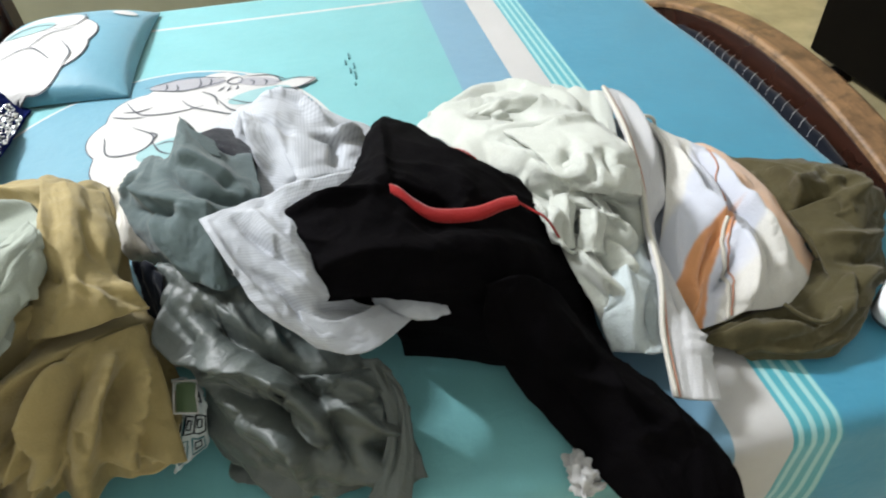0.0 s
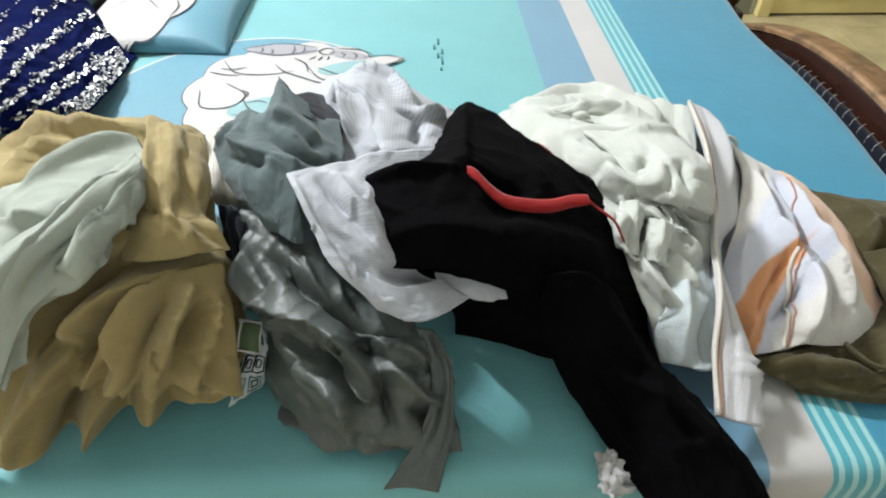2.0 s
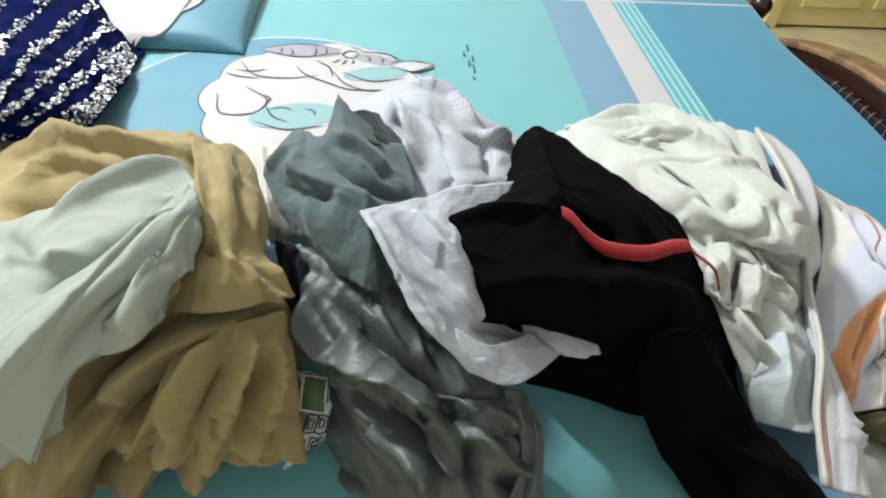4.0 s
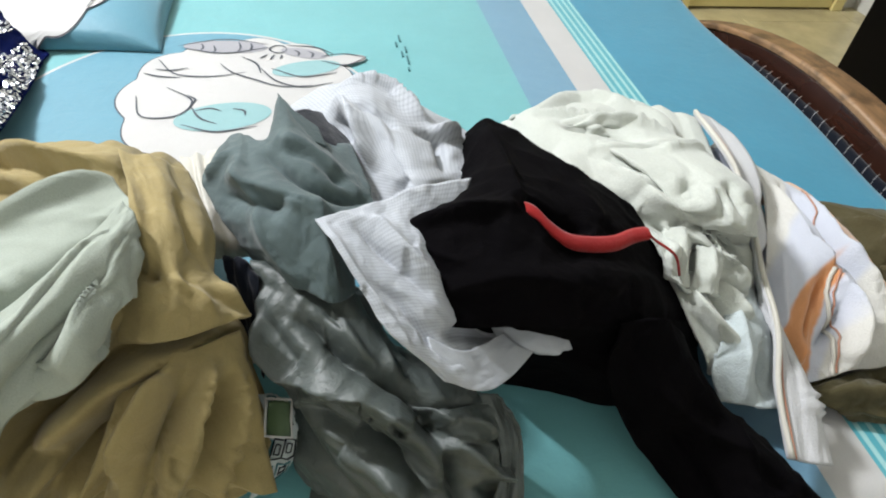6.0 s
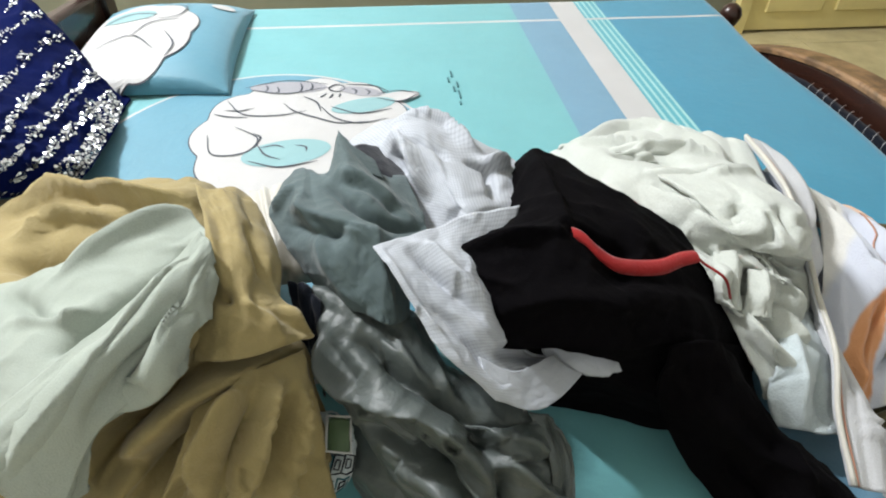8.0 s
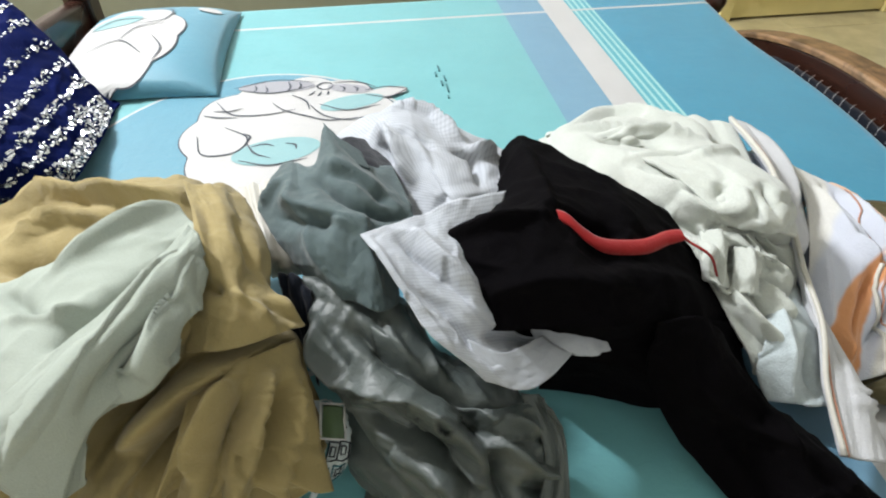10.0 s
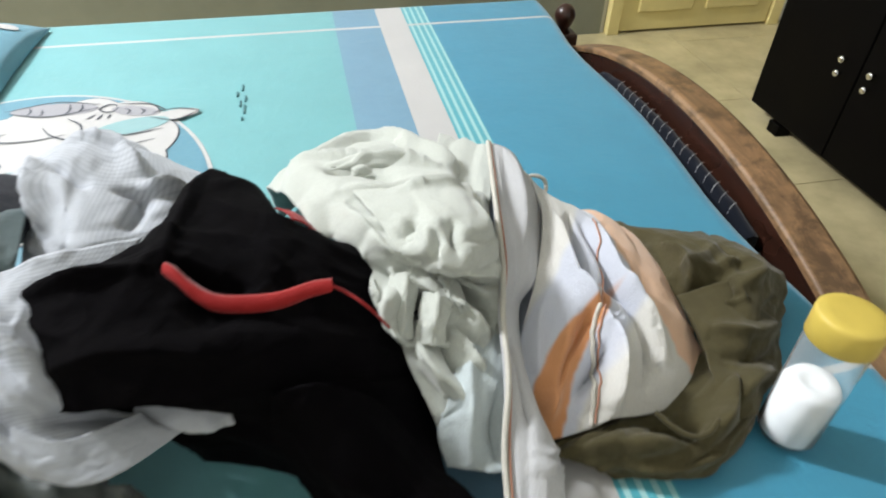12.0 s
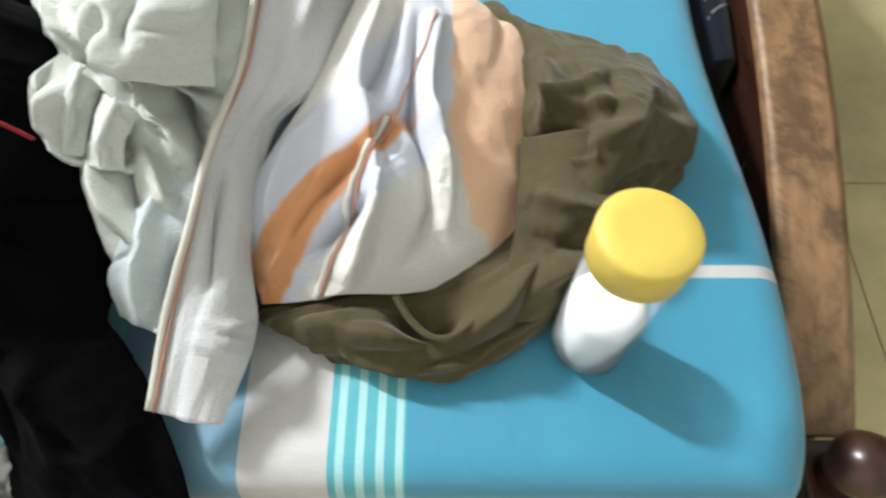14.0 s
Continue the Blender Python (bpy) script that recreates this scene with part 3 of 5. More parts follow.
for pts in (((-0.50, 1.04), (-0.46, 0.98), (-0.39, 0.97), (-0.33, 0.985)), ((-0.52, 0.90), (-0.50, 0.83), (-0.44, 0.83), (-0.42, 0.88), (-0.47, 0.93)),
            ((-0.42, 0.86), (-0.40, 0.82), (-0.37, 0.80)), ((-0.47, 1.10), (-0.38, 1.128), (-0.29, 1.105)), ((-0.46, 1.09), (-0.38, 1.066), (-0.29, 1.09)),
            ((-0.30, 1.00), (-0.27, 0.95), (-0.22, 0.925), (-0.16, 0.94)), ((-0.18, 1.05), (-0.13, 1.06), (-0.085, 1.045)), ((-0.18, 1.03), (-0.13, 1.012), (-0.085, 1.045)),
            ((-0.28, 1.00), (-0.22, 0.965), (-0.15, 0.98)), ((-0.43, 0.80), (-0.37, 0.775), (-0.30, 0.79)), ((-0.34, 1.05), (-0.31, 1.02), (-0.30, 0.98)),
            ((-0.25, 1.10), (-0.19, 1.09), (-0.15, 1.055)), ((-0.250, 1.083), (-0.258, 1.097), (-0.274, 1.099), (-0.286, 1.083), (-0.274, 1.068), (-0.258, 1.069), (-0.250, 1.083)),
            ((-0.290, 1.060), (-0.297, 1.050), (-0.305, 1.043)), ((-0.276, 1.058), (-0.279, 1.047), (-0.284, 1.036)), ((-0.261, 1.058), (-0.261, 1.048), (-0.264, 1.040)),
            ((-0.425, 1.108), (-0.420, 1.092), (-0.424, 1.078)), ((-0.325, 1.110), (-0.322, 1.092), (-0.327, 1.076)), ((-0.52, 0.985), (-0.49, 0.972), (-0.45, 0.966)),
            ((-0.38, 1.02), (-0.355, 0.985), (-0.31, 0.955), (-0.26, 0.928), (-0.20, 0.930)), ((-0.235, 1.078), (-0.225, 1.066), (-0.228, 1.052)), ((-0.205, 1.072), (-0.196, 1.060), (-0.200, 1.046)),
            ((-0.41, 0.845), (-0.385, 0.852), (-0.365, 0.842)), ((-0.345, 0.850), (-0.325, 0.842), (-0.322, 0.825)), ((-0.43, 0.90), (-0.415, 0.885), (-0.418, 0.868)), ((-0.50, 1.00), (-0.47, 0.995), (-0.44, 1.005)), ((-0.40, 1.10), (-0.395, 1.08), (-0.40, 1.07)), ((-0.35, 1.115), (-0.345, 1.09), (-0.35, 1.07))):
    part("printed_line", ribbon(pts, 0.0046, INK), M_INK, sheet_thing)
# unreadable signature: plain small bars
for k, (x, y, l) in enumerate(((-0.004, 1.142, 0.030), (-0.014, 1.112, 0.022), (0.004, 1.088, 0.026), (-0.006, 1.066, 0.024), (0.003, 1.040, 0.036), (0.0, 0.999, 0.012))):
    part("printed_bar", boxed(x - 0.0018, x + 0.0022, y - l / 2, y + l / 2, BED + 0.0005, BED + 0.0028), M_GREENINK, sheet_thing)

# striped dark cloth tucked between mattress and footboard
tk = thing("tucked_cloth", (0.855, 0.85, 0.52), "dark navy cloth with thin white ticks tucked beside the mattress", "cloth")
bm = bmesh.new()
n = 90
rows_ = []
for k in range(n + 1):
    y = 0.50 + 0.66 * k / n
    z = 0.512 + 0.026 * math.sin(math.pi * k / n) ** 0.6 + 0.004 * noise.noise((y * 20, 0, 0))
    rows_.append([bm.verts.new((0.838, y, 0.44)), bm.verts.new((0.843, y, z)), bm.verts.new((0.855, y, z + 0.004)), bm.verts.new((0.866, y, z - 0.002)), bm.verts.new((0.868, y, 0.44))])
for a, b in zip(rows_, rows_[1:]):
    for i in range(4):
        bm.faces.new((a[i], a[i + 1], b[i + 1], b[i])).smooth = True
part("folded_strip", bm, M_NAVY, tk)
for k in range(17):
    y = 0.56 + 0.030 * k + 0.004 * random.random()
    z = 0.515 + 0.026 * math.sin(math.pi * (y - 0.50) / 0.66) ** 0.6
    part("white_tick", tube([(0.842, y, z - 0.010), (0.8445, y + 0.002, z + 0.001), (0.856, y + 0.008, z + 0.0055), (0.864, y + 0.013, z + 0.003)], 0.0007, 5), M_WHITE, tk)

# pillow with the same print, towards the head of the bed
pil = thing("pillow", (-0.685, 1.315, BED), "printed white and blue cotton pillow lying on the sheet", "pillow")
PC, PA, PB, PT = (-0.685, 1.315), 0.185, 0.245, 0.066


def pillow_z(x, y):
    u, v = (x - PC[0]) / PA, (y - PC[1]) / PB
    return BED + 0.008 + PT * max(0.0, (1 - abs(u) ** 2.6)) ** 0.55 * max(0.0, (1 - abs(v) ** 2.6)) ** 0.55


bm = bmesh.new()
n = 48
top, bot = [], []
for j in range(n + 1):
    tr, br = [], []
    for i in range(n + 1):
        u, v = -1 + 2 * i / n, -1 + 2 * j / n
        x, y = PC[0] + PA * u * (1 - 0.05 * (1 - v * v)), PC[1] + PB * v * (1 - 0.05 * (1 - u * u))
        z = pillow_z(x, y) if abs(u) < 1 and abs(v) < 1 else BED + 0.010
        z += 0.0008 * noise.noise((x * 9, y * 9, 7)) * (1 - abs(u)) * (1 - abs(v))
        tr.append(bm.verts.new((x, y, z)))
        br.append(bm.verts.new((x, y, BED + 0.006)))
    top.append(tr)
    bot.append(br)
for j in range(n):
    for i in range(n):
        f = bm.faces.new((top[j][i], top[j][i + 1], top[j + 1][i + 1], top[j + 1][i]))
        f.smooth = True
        bm.faces.new((bot[j][i], bot[j + 1][i], bot[j + 1][i + 1], bot[j][i + 1]))
edge = [(0, i) for i in range(n)] + [(j, n) for j in range(n)] + [(n, i) for i in range(n, 0, -1)] + [(j, 0) for j in range(n, 0, -1)]
for (j0, i0), (j1, i1) in zip(edge, edge[1:] + edge[:1]):
    bm.faces.new((top[j0][i0], bot[j0][i0], bot[j1][i1], top[j1][i1]))
part("pillow_case", bm, M_DISC, pil)
part("printed_outline", disc(cloud(-0.730, 1.262, 0.124, 0.186, 9, 0.09), lambda x, y: pillow_z(x, y) + 0.0022), M_INK, pil)
part("printed_cloud", disc(cloud(-0.730, 1.262, 0.1215, 0.1835, 9, 0.09), lambda x, y: pillow_z(x, y) + 0.0032), M_WHITE, pil)
pz = lambda x, y: pillow_z(x, y) + 0.0054
for pts in (((-0.80, 1.20), (-0.73, 1.24), (-0.67, 1.18)), ((-0.73, 1.24), (-0.70, 1.31), (-0.64, 1.33)), ((-0.66, 1.26), (-0.63, 1.20), (-0.64, 1.15)),
            ((-0.70, 1.44), (-0.64, 1.42), (-0.65, 1.35), (-0.72, 1.33)), ((-0.82, 1.33), (-0.76, 1.37), (-0.69, 1.36))):
    part("printed_line", ribbon(pts, 0.0042, pz), M_INK, pil)
part("printed_patch", disc(ellipse(-0.76, 1.36, 0.060, 0.035, 0.2), lambda x, y: pillow_z(x, y) + 0.0044), M_SPOT, pil)
part("printed_tip", disc(ellipse(-0.560, 1.46, 0.028, 0.02, 0.1), lambda x, y: pillow_z(x, y) + 0.0032), M_WHITE, pil)


# ---- the heap of clothes ----
def garment(name, label, category="clothing"):
    return thing(name, (0, 0.3, BED), label, category, "heap of clothes on the bed")


def laid(name, rows, material, parent, label="", **k):
    bm, G = drape(rows, **k)
    return part(name, bm, material, parent, label), G


KHAKI_BODY = [
    [(-0.812, 0.631, 0.6), (-0.628, 0.583, 0.66), (-0.492, 0.509, 0.72), (-0.415, 0.449, 0.755), (-0.353, 0.444, 0.735)],
    [(-0.688, 0.395, 0.66), (-0.575, 0.403, 0.69), (-0.466, 0.392, 0.74), (-0.387, 0.354, 0.765), (-0.313, 0.326, 0.72)],
    [(-0.626, 0.257, 0.67), (-0.517, 0.243, 0.71), (-0.419, 0.217, 0.745), (-0.356, 0.212, 0.76), (-0.292, 0.25, 0.7)],
    [(-0.587, 0.151, 0.66), (-0.498, 0.14, 0.7), (-0.436, 0.16, 0.725), (-0.359, 0.164, 0.735), (-0.268, 0.202, 0.68)],
    [(-0.561, 0.081, 0.63), (-0.482, 0.102, 0.655), (-0.416, 0.112, 0.685), (-0.353, 0.12, 0.68), (-0.26, 0.165, 0.63)],
    [(-0.563, 0.017, 0.565), (-0.503, 0.037, 0.57), (-0.431, 0.072, 0.575), (-0.367, 0.088, 0.58), (-0.277, 0.118, 0.58)],
]
KHAKI_BODY_FOLDS = [
    (0.014, 0.0287, [(0.08, 0.06), (0.24, 0.06), (0.48, 0.14), (0.72, 0.18)]),
    (0.02, -0.046, [(0.08, 0.18), (0.32, 0.22), (0.48, 0.22)]),
    (0.012, 0.033, [(0.76, 0.44), (0.66, 0.56), (0.44, 0.68), (0.26, 0.78)]),
    (0.012, -0.0287, [(0.72, 0.58), (0.56, 0.68), (0.36, 0.76)]),
    (0.014, 0.0374, [(0.92, 0.56), (0.74, 0.66), (0.62, 0.74), (0.42, 0.78)]),
    (0.014, -0.0417, [(0.96, 0.66), (0.8, 0.76), (0.62, 0.82), (0.48, 0.86)]),
    (0.01, 0.033, [(0.82, 0.76), (0.74, 0.84), (0.68, 0.9)]),
    (0.01, 0.033, [(0.9, 0.78), (0.84, 0.84), (0.8, 0.92)]),
    (0.009, 0.0316, [(0.98, 0.84), (0.94, 0.9), (0.92, 0.96)]),
    (0.01, 0.033, [(0.72, 0.88), (0.58, 0.94), (0.5, 1.0)]),
    (0.01, -0.0287, [(0.66, 0.88), (0.46, 0.94), (0.38, 1.0)]),
    (0.01, 0.0287, [(0.46, 0.84), (0.3, 0.92), (0.26, 1.0)]),
    (0.009, -0.023, [(0.86, 0.8), (0.78, 0.86), (0.76, 0.92)]),
    (0.009, -0.023, [(0.94, 0.84), (0.9, 0.92), (0.88, 0.96)]),
    (0.01, 0.023, [(0.52, 0.82), (0.44, 0.84), (0.4, 0.88)]),
    (0.012, 0.0201, [(0.12, 0.14), (0.26, 0.12), (0.42, 0.18)]),
]
KHAKI_PLACKET = [
    [(-0.391, 0.374, 0.800), (-0.356, 0.360, 0.800), (-0.327, 0.364, 0.775)],
    [(-0.365, 0.294, 0.811), (-0.325, 0.268, 0.808), (-0.294, 0.277, 0.768)],
    [(-0.354, 0.233, 0.804), (-0.319, 0.213, 0.798), (-0.291, 0.228, 0.760)],
    [(-0.357, 0.188, 0.785), (-0.315, 0.178, 0.786), (-0.270, 0.202, 0.761)],
    [(-0.363, 0.154, 0.759), (-0.314, 0.147, 0.767), (-0.257, 0.187, 0.746)],
]
KHAKI_PLACKET_FOLDS = [
    (0.008, -0.012, [(0.0, 0.62), (0.26, 0.64), (0.98, 0.96)]),
    (0.008, 0.009, [(0.46, 0.62), (0.68, 0.76), (0.76, 1.0)]),
    (0.007, 0.006, [(0.02, 0.22), (0.14, 0.4), (0.22, 0.54)]),
    (0.007, -0.007, [(0.62, 0.16), (0.68, 0.3), (0.8, 0.44)]),
]
g = garment("khaki_shirt", "crumpled khaki cotton shirt heaped on the bed", "shirt")
laid("shirt_body", KHAKI_BODY, M_KHAKI, g, lines=KHAKI_BODY_FOLDS, crumple=0.002, per=26, tuck=0.06, hem=0.021,
     folds=((4.5, 22, 0.010, 1.0, 0.5), (2.2, 75, 0.008, 2.0, 0.5), (9.0, 35, 0.004, 3.0, 0.9)))
KHAKI_TAIL = [
    [(-0.355, 0.156, 0.745), (-0.315, 0.152, 0.745), (-0.27, 0.187, 0.725)],
    [(-0.364, 0.114, 0.728), (-0.317, 0.109, 0.732), (-0.26, 0.151, 0.69)],
    [(-0.38, 0.088, 0.7), (-0.327, 0.077, 0.705), (-0.256, 0.119, 0.655)],
    [(-0.4, 0.075, 0.66), (-0.335, 0.063, 0.665), (-0.26, 0.094, 0.615)],
]
KHAKI_TAIL_FOLDS = [
    (0.009, 0.0245, [(0.42, 0.16), (0.32, 0.44), (0.24, 0.78)]),
    (0.009, 0.0245, [(0.7, 0.16), (0.6, 0.48), (0.56, 0.84)]),
    (0.008, 0.0228, [(0.92, 0.26), (0.82, 0.58), (0.76, 0.9)]),
    (0.009, -0.0245, [(0.58, 0.22), (0.5, 0.5), (0.42, 0.82)]),
    (0.009, -0.0245, [(0.82, 0.24), (0.72, 0.54), (0.66, 0.86)]),
]
laid("shirt_tail", KHAKI_TAIL, M_KHAKI, g, lines=KHAKI_TAIL_FOLDS, crumple=0.003, per=22, hem=0.016, folds=((2.5, 12, 0.008, 7.0, 0.5),))
laid("button_placket", KHAKI_PLACKET, M_KHAKI, g, lines=KHAKI_PLACKET_FOLDS, crumple=0.0025, per=20, folds=((2.0, 10, 0.005, 5.0, 0.4),))

WHITE_CLOTH = [
    [(-0.39, 0.334, 0.785), (-0.449, 0.327, 0.78), (-0.511, 0.301, 0.765), (-0.578, 0.294, 0.74), (-0.67, 0.298, 0.7)],
    [(-0.366, 0.289, 0.81), (-0.407, 0.253, 0.808), (-0.466, 0.216, 0.79), (-0.527, 0.191, 0.77), (-0.615, 0.188, 0.72)],
    [(-0.35, 0.257, 0.815), (-0.37, 0.198, 0.82), (-0.416, 0.153, 0.802), (-0.468, 0.118, 0.785), (-0.552, 0.1, 0.73)],
    [(-0.345, 0.225, 0.8), (-0.348, 0.16, 0.815), (-0.395, 0.119, 0.79), (-0.444, 0.09, 0.765), (-0.502, 0.06, 0.72)],
    [(-0.348, 0.183, 0.785), (-0.348, 0.162, 0.795), (-0.4, 0.124, 0.76), (-0.443, 0.096, 0.73), (-0.475, 0.053, 0.67)],
]
WHITE_CLOTH_FOLDS = [
    (0.012, -0.0408, [(0.1, 0.32), (0.22, 0.38), (0.46, 0.38), (0.64, 0.4)]),
    (0.016, 0.0192, [(0.1, 0.56), (0.38, 0.56), (0.64, 0.62), (0.92, 0.68)]),
    (0.008, -0.0252, [(0.22, 0.6), (0.46, 0.66), (0.72, 0.8)]),
    (0.012, 0.0192, [(0.12, 0.66), (0.38, 0.76), (0.6, 0.92)]),
    (0.009, -0.0156, [(0.74, 0.08), (0.64, 0.24), (0.58, 0.34)]),
    (0.01, 0.0156, [(0.72, 0.2), (0.6, 0.32), (0.5, 0.36)]),
    (0.012, 0.0156, [(0.0, 0.08), (0.26, 0.12), (0.54, 0.12)]),
]
g = garment("pale_knit_top", "pale grey-white knitted top folded over the khaki shirt", "top")
laid("knit_body", WHITE_CLOTH, M_PALE, g, lines=WHITE_CLOTH_FOLDS, crumple=0.0025, per=26, thick=0.004, tuck=0.03, rough=0.001,
     folds=((1.6, 88, 0.006, 11.0, 0.35),))
KNIT_FOLD = [
    [(-0.36, 0.258, 0.825), (-0.375, 0.203, 0.83), (-0.419, 0.16, 0.812), (-0.466, 0.125, 0.795), (-0.543, 0.105, 0.745)],
    [(-0.342, 0.228, 0.825), (-0.353, 0.165, 0.834), (-0.395, 0.121, 0.814), (-0.444, 0.09, 0.795), (-0.514, 0.07, 0.74)],
    [(-0.343, 0.171, 0.795), (-0.344, 0.153, 0.806), (-0.393, 0.112, 0.775), (-0.435, 0.085, 0.747), (-0.471, 0.046, 0.685)],
]
KNIT_FOLD_FOLDS = [
    (0.0104, -0.0134, [(0.24, 0.5), (0.46, 0.62), (0.7, 0.84)]),
    (0.0156, 0.0067, [(0.14, 0.3), (0.4, 0.36), (0.66, 0.44)]),
    (0.0091, -0.0067, [(0.2, 0.74), (0.4, 0.84), (0.58, 0.9)]),
]
laid("knit_fold", KNIT_FOLD, M_PALE, g, lines=KNIT_FOLD_FOLDS, per=24, thick=0.005, rough=0.001, folds=((1.0, 88, 0.004, 13.0, 0.3),))
WHITE_FLAP = [
    [(-0.459, 0.112, 0.75), (-0.477, 0.106, 0.75), (-0.508, 0.102, 0.735)],
    [(-0.444, 0.098, 0.735), (-0.471, 0.081, 0.73), (-0.499, 0.065, 0.72)],
    [(-0.454, 0.076, 0.69), (-0.482, 0.059, 0.68), (-0.511, 0.043, 0.67)],
]
laid("knit_sleeve", WHITE_FLAP, M_PALE, g, per=16, thick=0.004, folds=((1.5, 0, 0.006, 12.0, 0.3),))

CREAM = [
    [(-0.358, 0.468, 0.72), (-0.334, 0.461, 0.73), (-0.306, 0.469, 0.73)],
    [(-0.336, 0.382, 0.735), (-0.31, 0.367, 0.745), (-0.281, 0.371, 0.74)],
    [(-0.318, 0.321, 0.725), (-0.291, 0.302, 0.735), (-0.264, 0.311, 0.725)],
    [(-0.308, 0.319, 0.69), (-0.286, 0.311, 0.7), (-0.258, 0.314, 0.69)],
]
g = garment("cream_undershirt", "small visible end of a cream cotton undershirt in the heap", "undershirt")
laid("shirt_end", CREAM, M_PIPE, g, per=16, tuck=0.03, folds=((2.5, 20, 0.006, 15.0, 0.5),))

SEQUIN = [
    [(-1.080, 1.430, 0.640), (-0.960, 1.300, 0.705), (-0.820, 1.145, 0.640), (-0.707, 1.016, 0.557)],
    [(-1.060, 1.060, 0.690), (-0.928, 0.971, 0.705), (-0.777, 0.871, 0.660), (-0.686, 0.867, 0.580)],
    [(-0.969, 0.772, 0.730), (-0.809, 0.679, 0.720), (-0.729, 0.662, 0.680), (-0.679, 0.711, 0.600)],
    [(-0.919, 0.600, 0.700), (-0.805, 0.548, 0.680), (-0.752, 0.582, 0.650), (-0.723, 0.714, 0.580)],
]
g = garment("sequin_dress", "royal blue velvet dress with bands of silver sequins", "dress")
_, G = laid("velvet_body", SEQUIN, M_VELVET, g, crumple=0.006, per=26, thick=0.004, tuck=0.05, folds=((1.5, 60, 0.008, 21.0, 0.4),))
bm = bmesh.new()
rng = random.Random(4)
nv, nu = G.shape[:2]
for k in range(15000):
    u, v = rng.random(), rng.random()
    clump = noise.noise((u * 16, v * 16, 5.0))
    row = abs(((u + 0.25 * v + 0.012 * clump) * 9.0) % 1.0 - 0.5)
    near = max(0.0, (u - 0.30) / 0.70)
    edge_ = u > 0.91 or v > 0.965 and u > 0.6
    if not (edge_ or (u > 0.36 and v < 0.88 and row < (0.10 + 0.20 * near) * (0.75 + 0.9 * clump))):
        continue
    p = Vector(G[int(v * (nv - 1)), int(u * (nu - 1))]) + Vector((rng.uniform(-0.003, 0.003), rng.uniform(-0.003, 0.003), 0.003))
    m = Euler((rng.uniform(-0.7, 0.7), rng.uniform(-0.7, 0.7), rng.random() * 3)).to_matrix()
    r = rng.uniform(0.0016, 0.0036)
    bm.faces.new([bm.verts.new(p + m @ Vector((r * math.cos(a * math.pi / 3), r * math.sin(a * math.pi / 3), 0))) for a in range(6)])
tagged(part("sequin_trim", bm, M_SEQUIN, g, "rows of small silver sequins"), kind="stuff")

DARK_GREY = [
    [(-0.301, 0.464, 0.74), (-0.274, 0.432, 0.775), (-0.246, 0.387, 0.8), (-0.231, 0.44, 0.82), (-0.198, 0.41, 0.79), (-0.154, 0.411, 0.77)],
    [(-0.317, 0.376, 0.757), (-0.274, 0.356, 0.79), (-0.229, 0.327, 0.81), (-0.199, 0.325, 0.81), (-0.162, 0.328, 0.79), (-0.139, 0.31, 0.775)],
    [(-0.296, 0.319, 0.75), (-0.254, 0.291, 0.785), (-0.218, 0.276, 0.8), (-0.189, 0.275, 0.795), (-0.16, 0.277, 0.785), (-0.145, 0.277, 0.775)],
    [(-0.272, 0.292, 0.73), (-0.238, 0.248, 0.765), (-0.214, 0.235, 0.775), (-0.191, 0.237, 0.775), (-0.175, 0.234, 0.765), (-0.159, 0.25, 0.76)],
    [(-0.257, 0.285, 0.7), (-0.228, 0.232, 0.735), (-0.205, 0.208, 0.745), (-0.189, 0.195, 0.745), (-0.178, 0.199, 0.74), (-0.165, 0.214, 0.735)],
]
DARK_GREY_FOLDS = [
    (0.01, 0.0096, [(0.12, 0.0), (0.22, 0.4), (0.34, 0.92)]),
    (0.01, 0.0078, [(0.58, 0.42), (0.6, 0.68), (0.72, 0.94)]),
    (0.01, 0.0096, [(0.03, 0.28), (0.19, 0.21)]),
    (0.009, -0.0132, [(0.32, 0.18), (0.43, 0.31), (0.66, 0.41), (0.95, 0.32)]),
    (0.01, 0.0096, [(0.13, 0.31), (0.3, 0.44), (0.51, 0.55)]),
    (0.009, -0.0096, [(0.09, 0.4), (0.25, 0.51), (0.4, 0.46)]),
    (0.008, -0.0108, [(0.45, 0.18), (0.64, 0.23), (0.76, 0.32)]),
    (0.01, 0.0096, [(0.48, 0.14), (0.65, 0.22), (0.73, 0.28)]),
]
g = garment("slate_shirt", "crumpled slate-grey cotton shirt with a pointed collar", "shirt")
laid("shirt_body", DARK_GREY, M_SLATE, g, lines=DARK_GREY_FOLDS, crumple=0.002, per=20, folds=((1.5, 60, 0.005, 31.0, 0.4),), tuck=0.03)
INSIDE = [
    [(-0.244, 0.476, 0.77), (-0.197, 0.491, 0.77), (-0.142, 0.481, 0.74)],
    [(-0.231, 0.412, 0.79), (-0.191, 0.415, 0.79), (-0.147, 0.406, 0.765)],
    [(-0.224, 0.371, 0.79), (-0.186, 0.368, 0.79), (-0.148, 0.353, 0.77)],
]
laid("shirt_inside", INSIDE, M_NAVY, g, per=12)
COLLAR = [
    [(-0.232, 0.437, 0.825), (-0.216, 0.411, 0.82), (-0.19, 0.398, 0.805)],
    [(-0.227, 0.412, 0.82), (-0.211, 0.39, 0.815), (-0.186, 0.383, 0.803)],
    [(-0.223, 0.39, 0.812), (-0.207, 0.374, 0.81), (-0.182, 0.368, 0.8)],
]
laid("collar", COLLAR, M_SLATE, g, per=14, rough=0.0005)

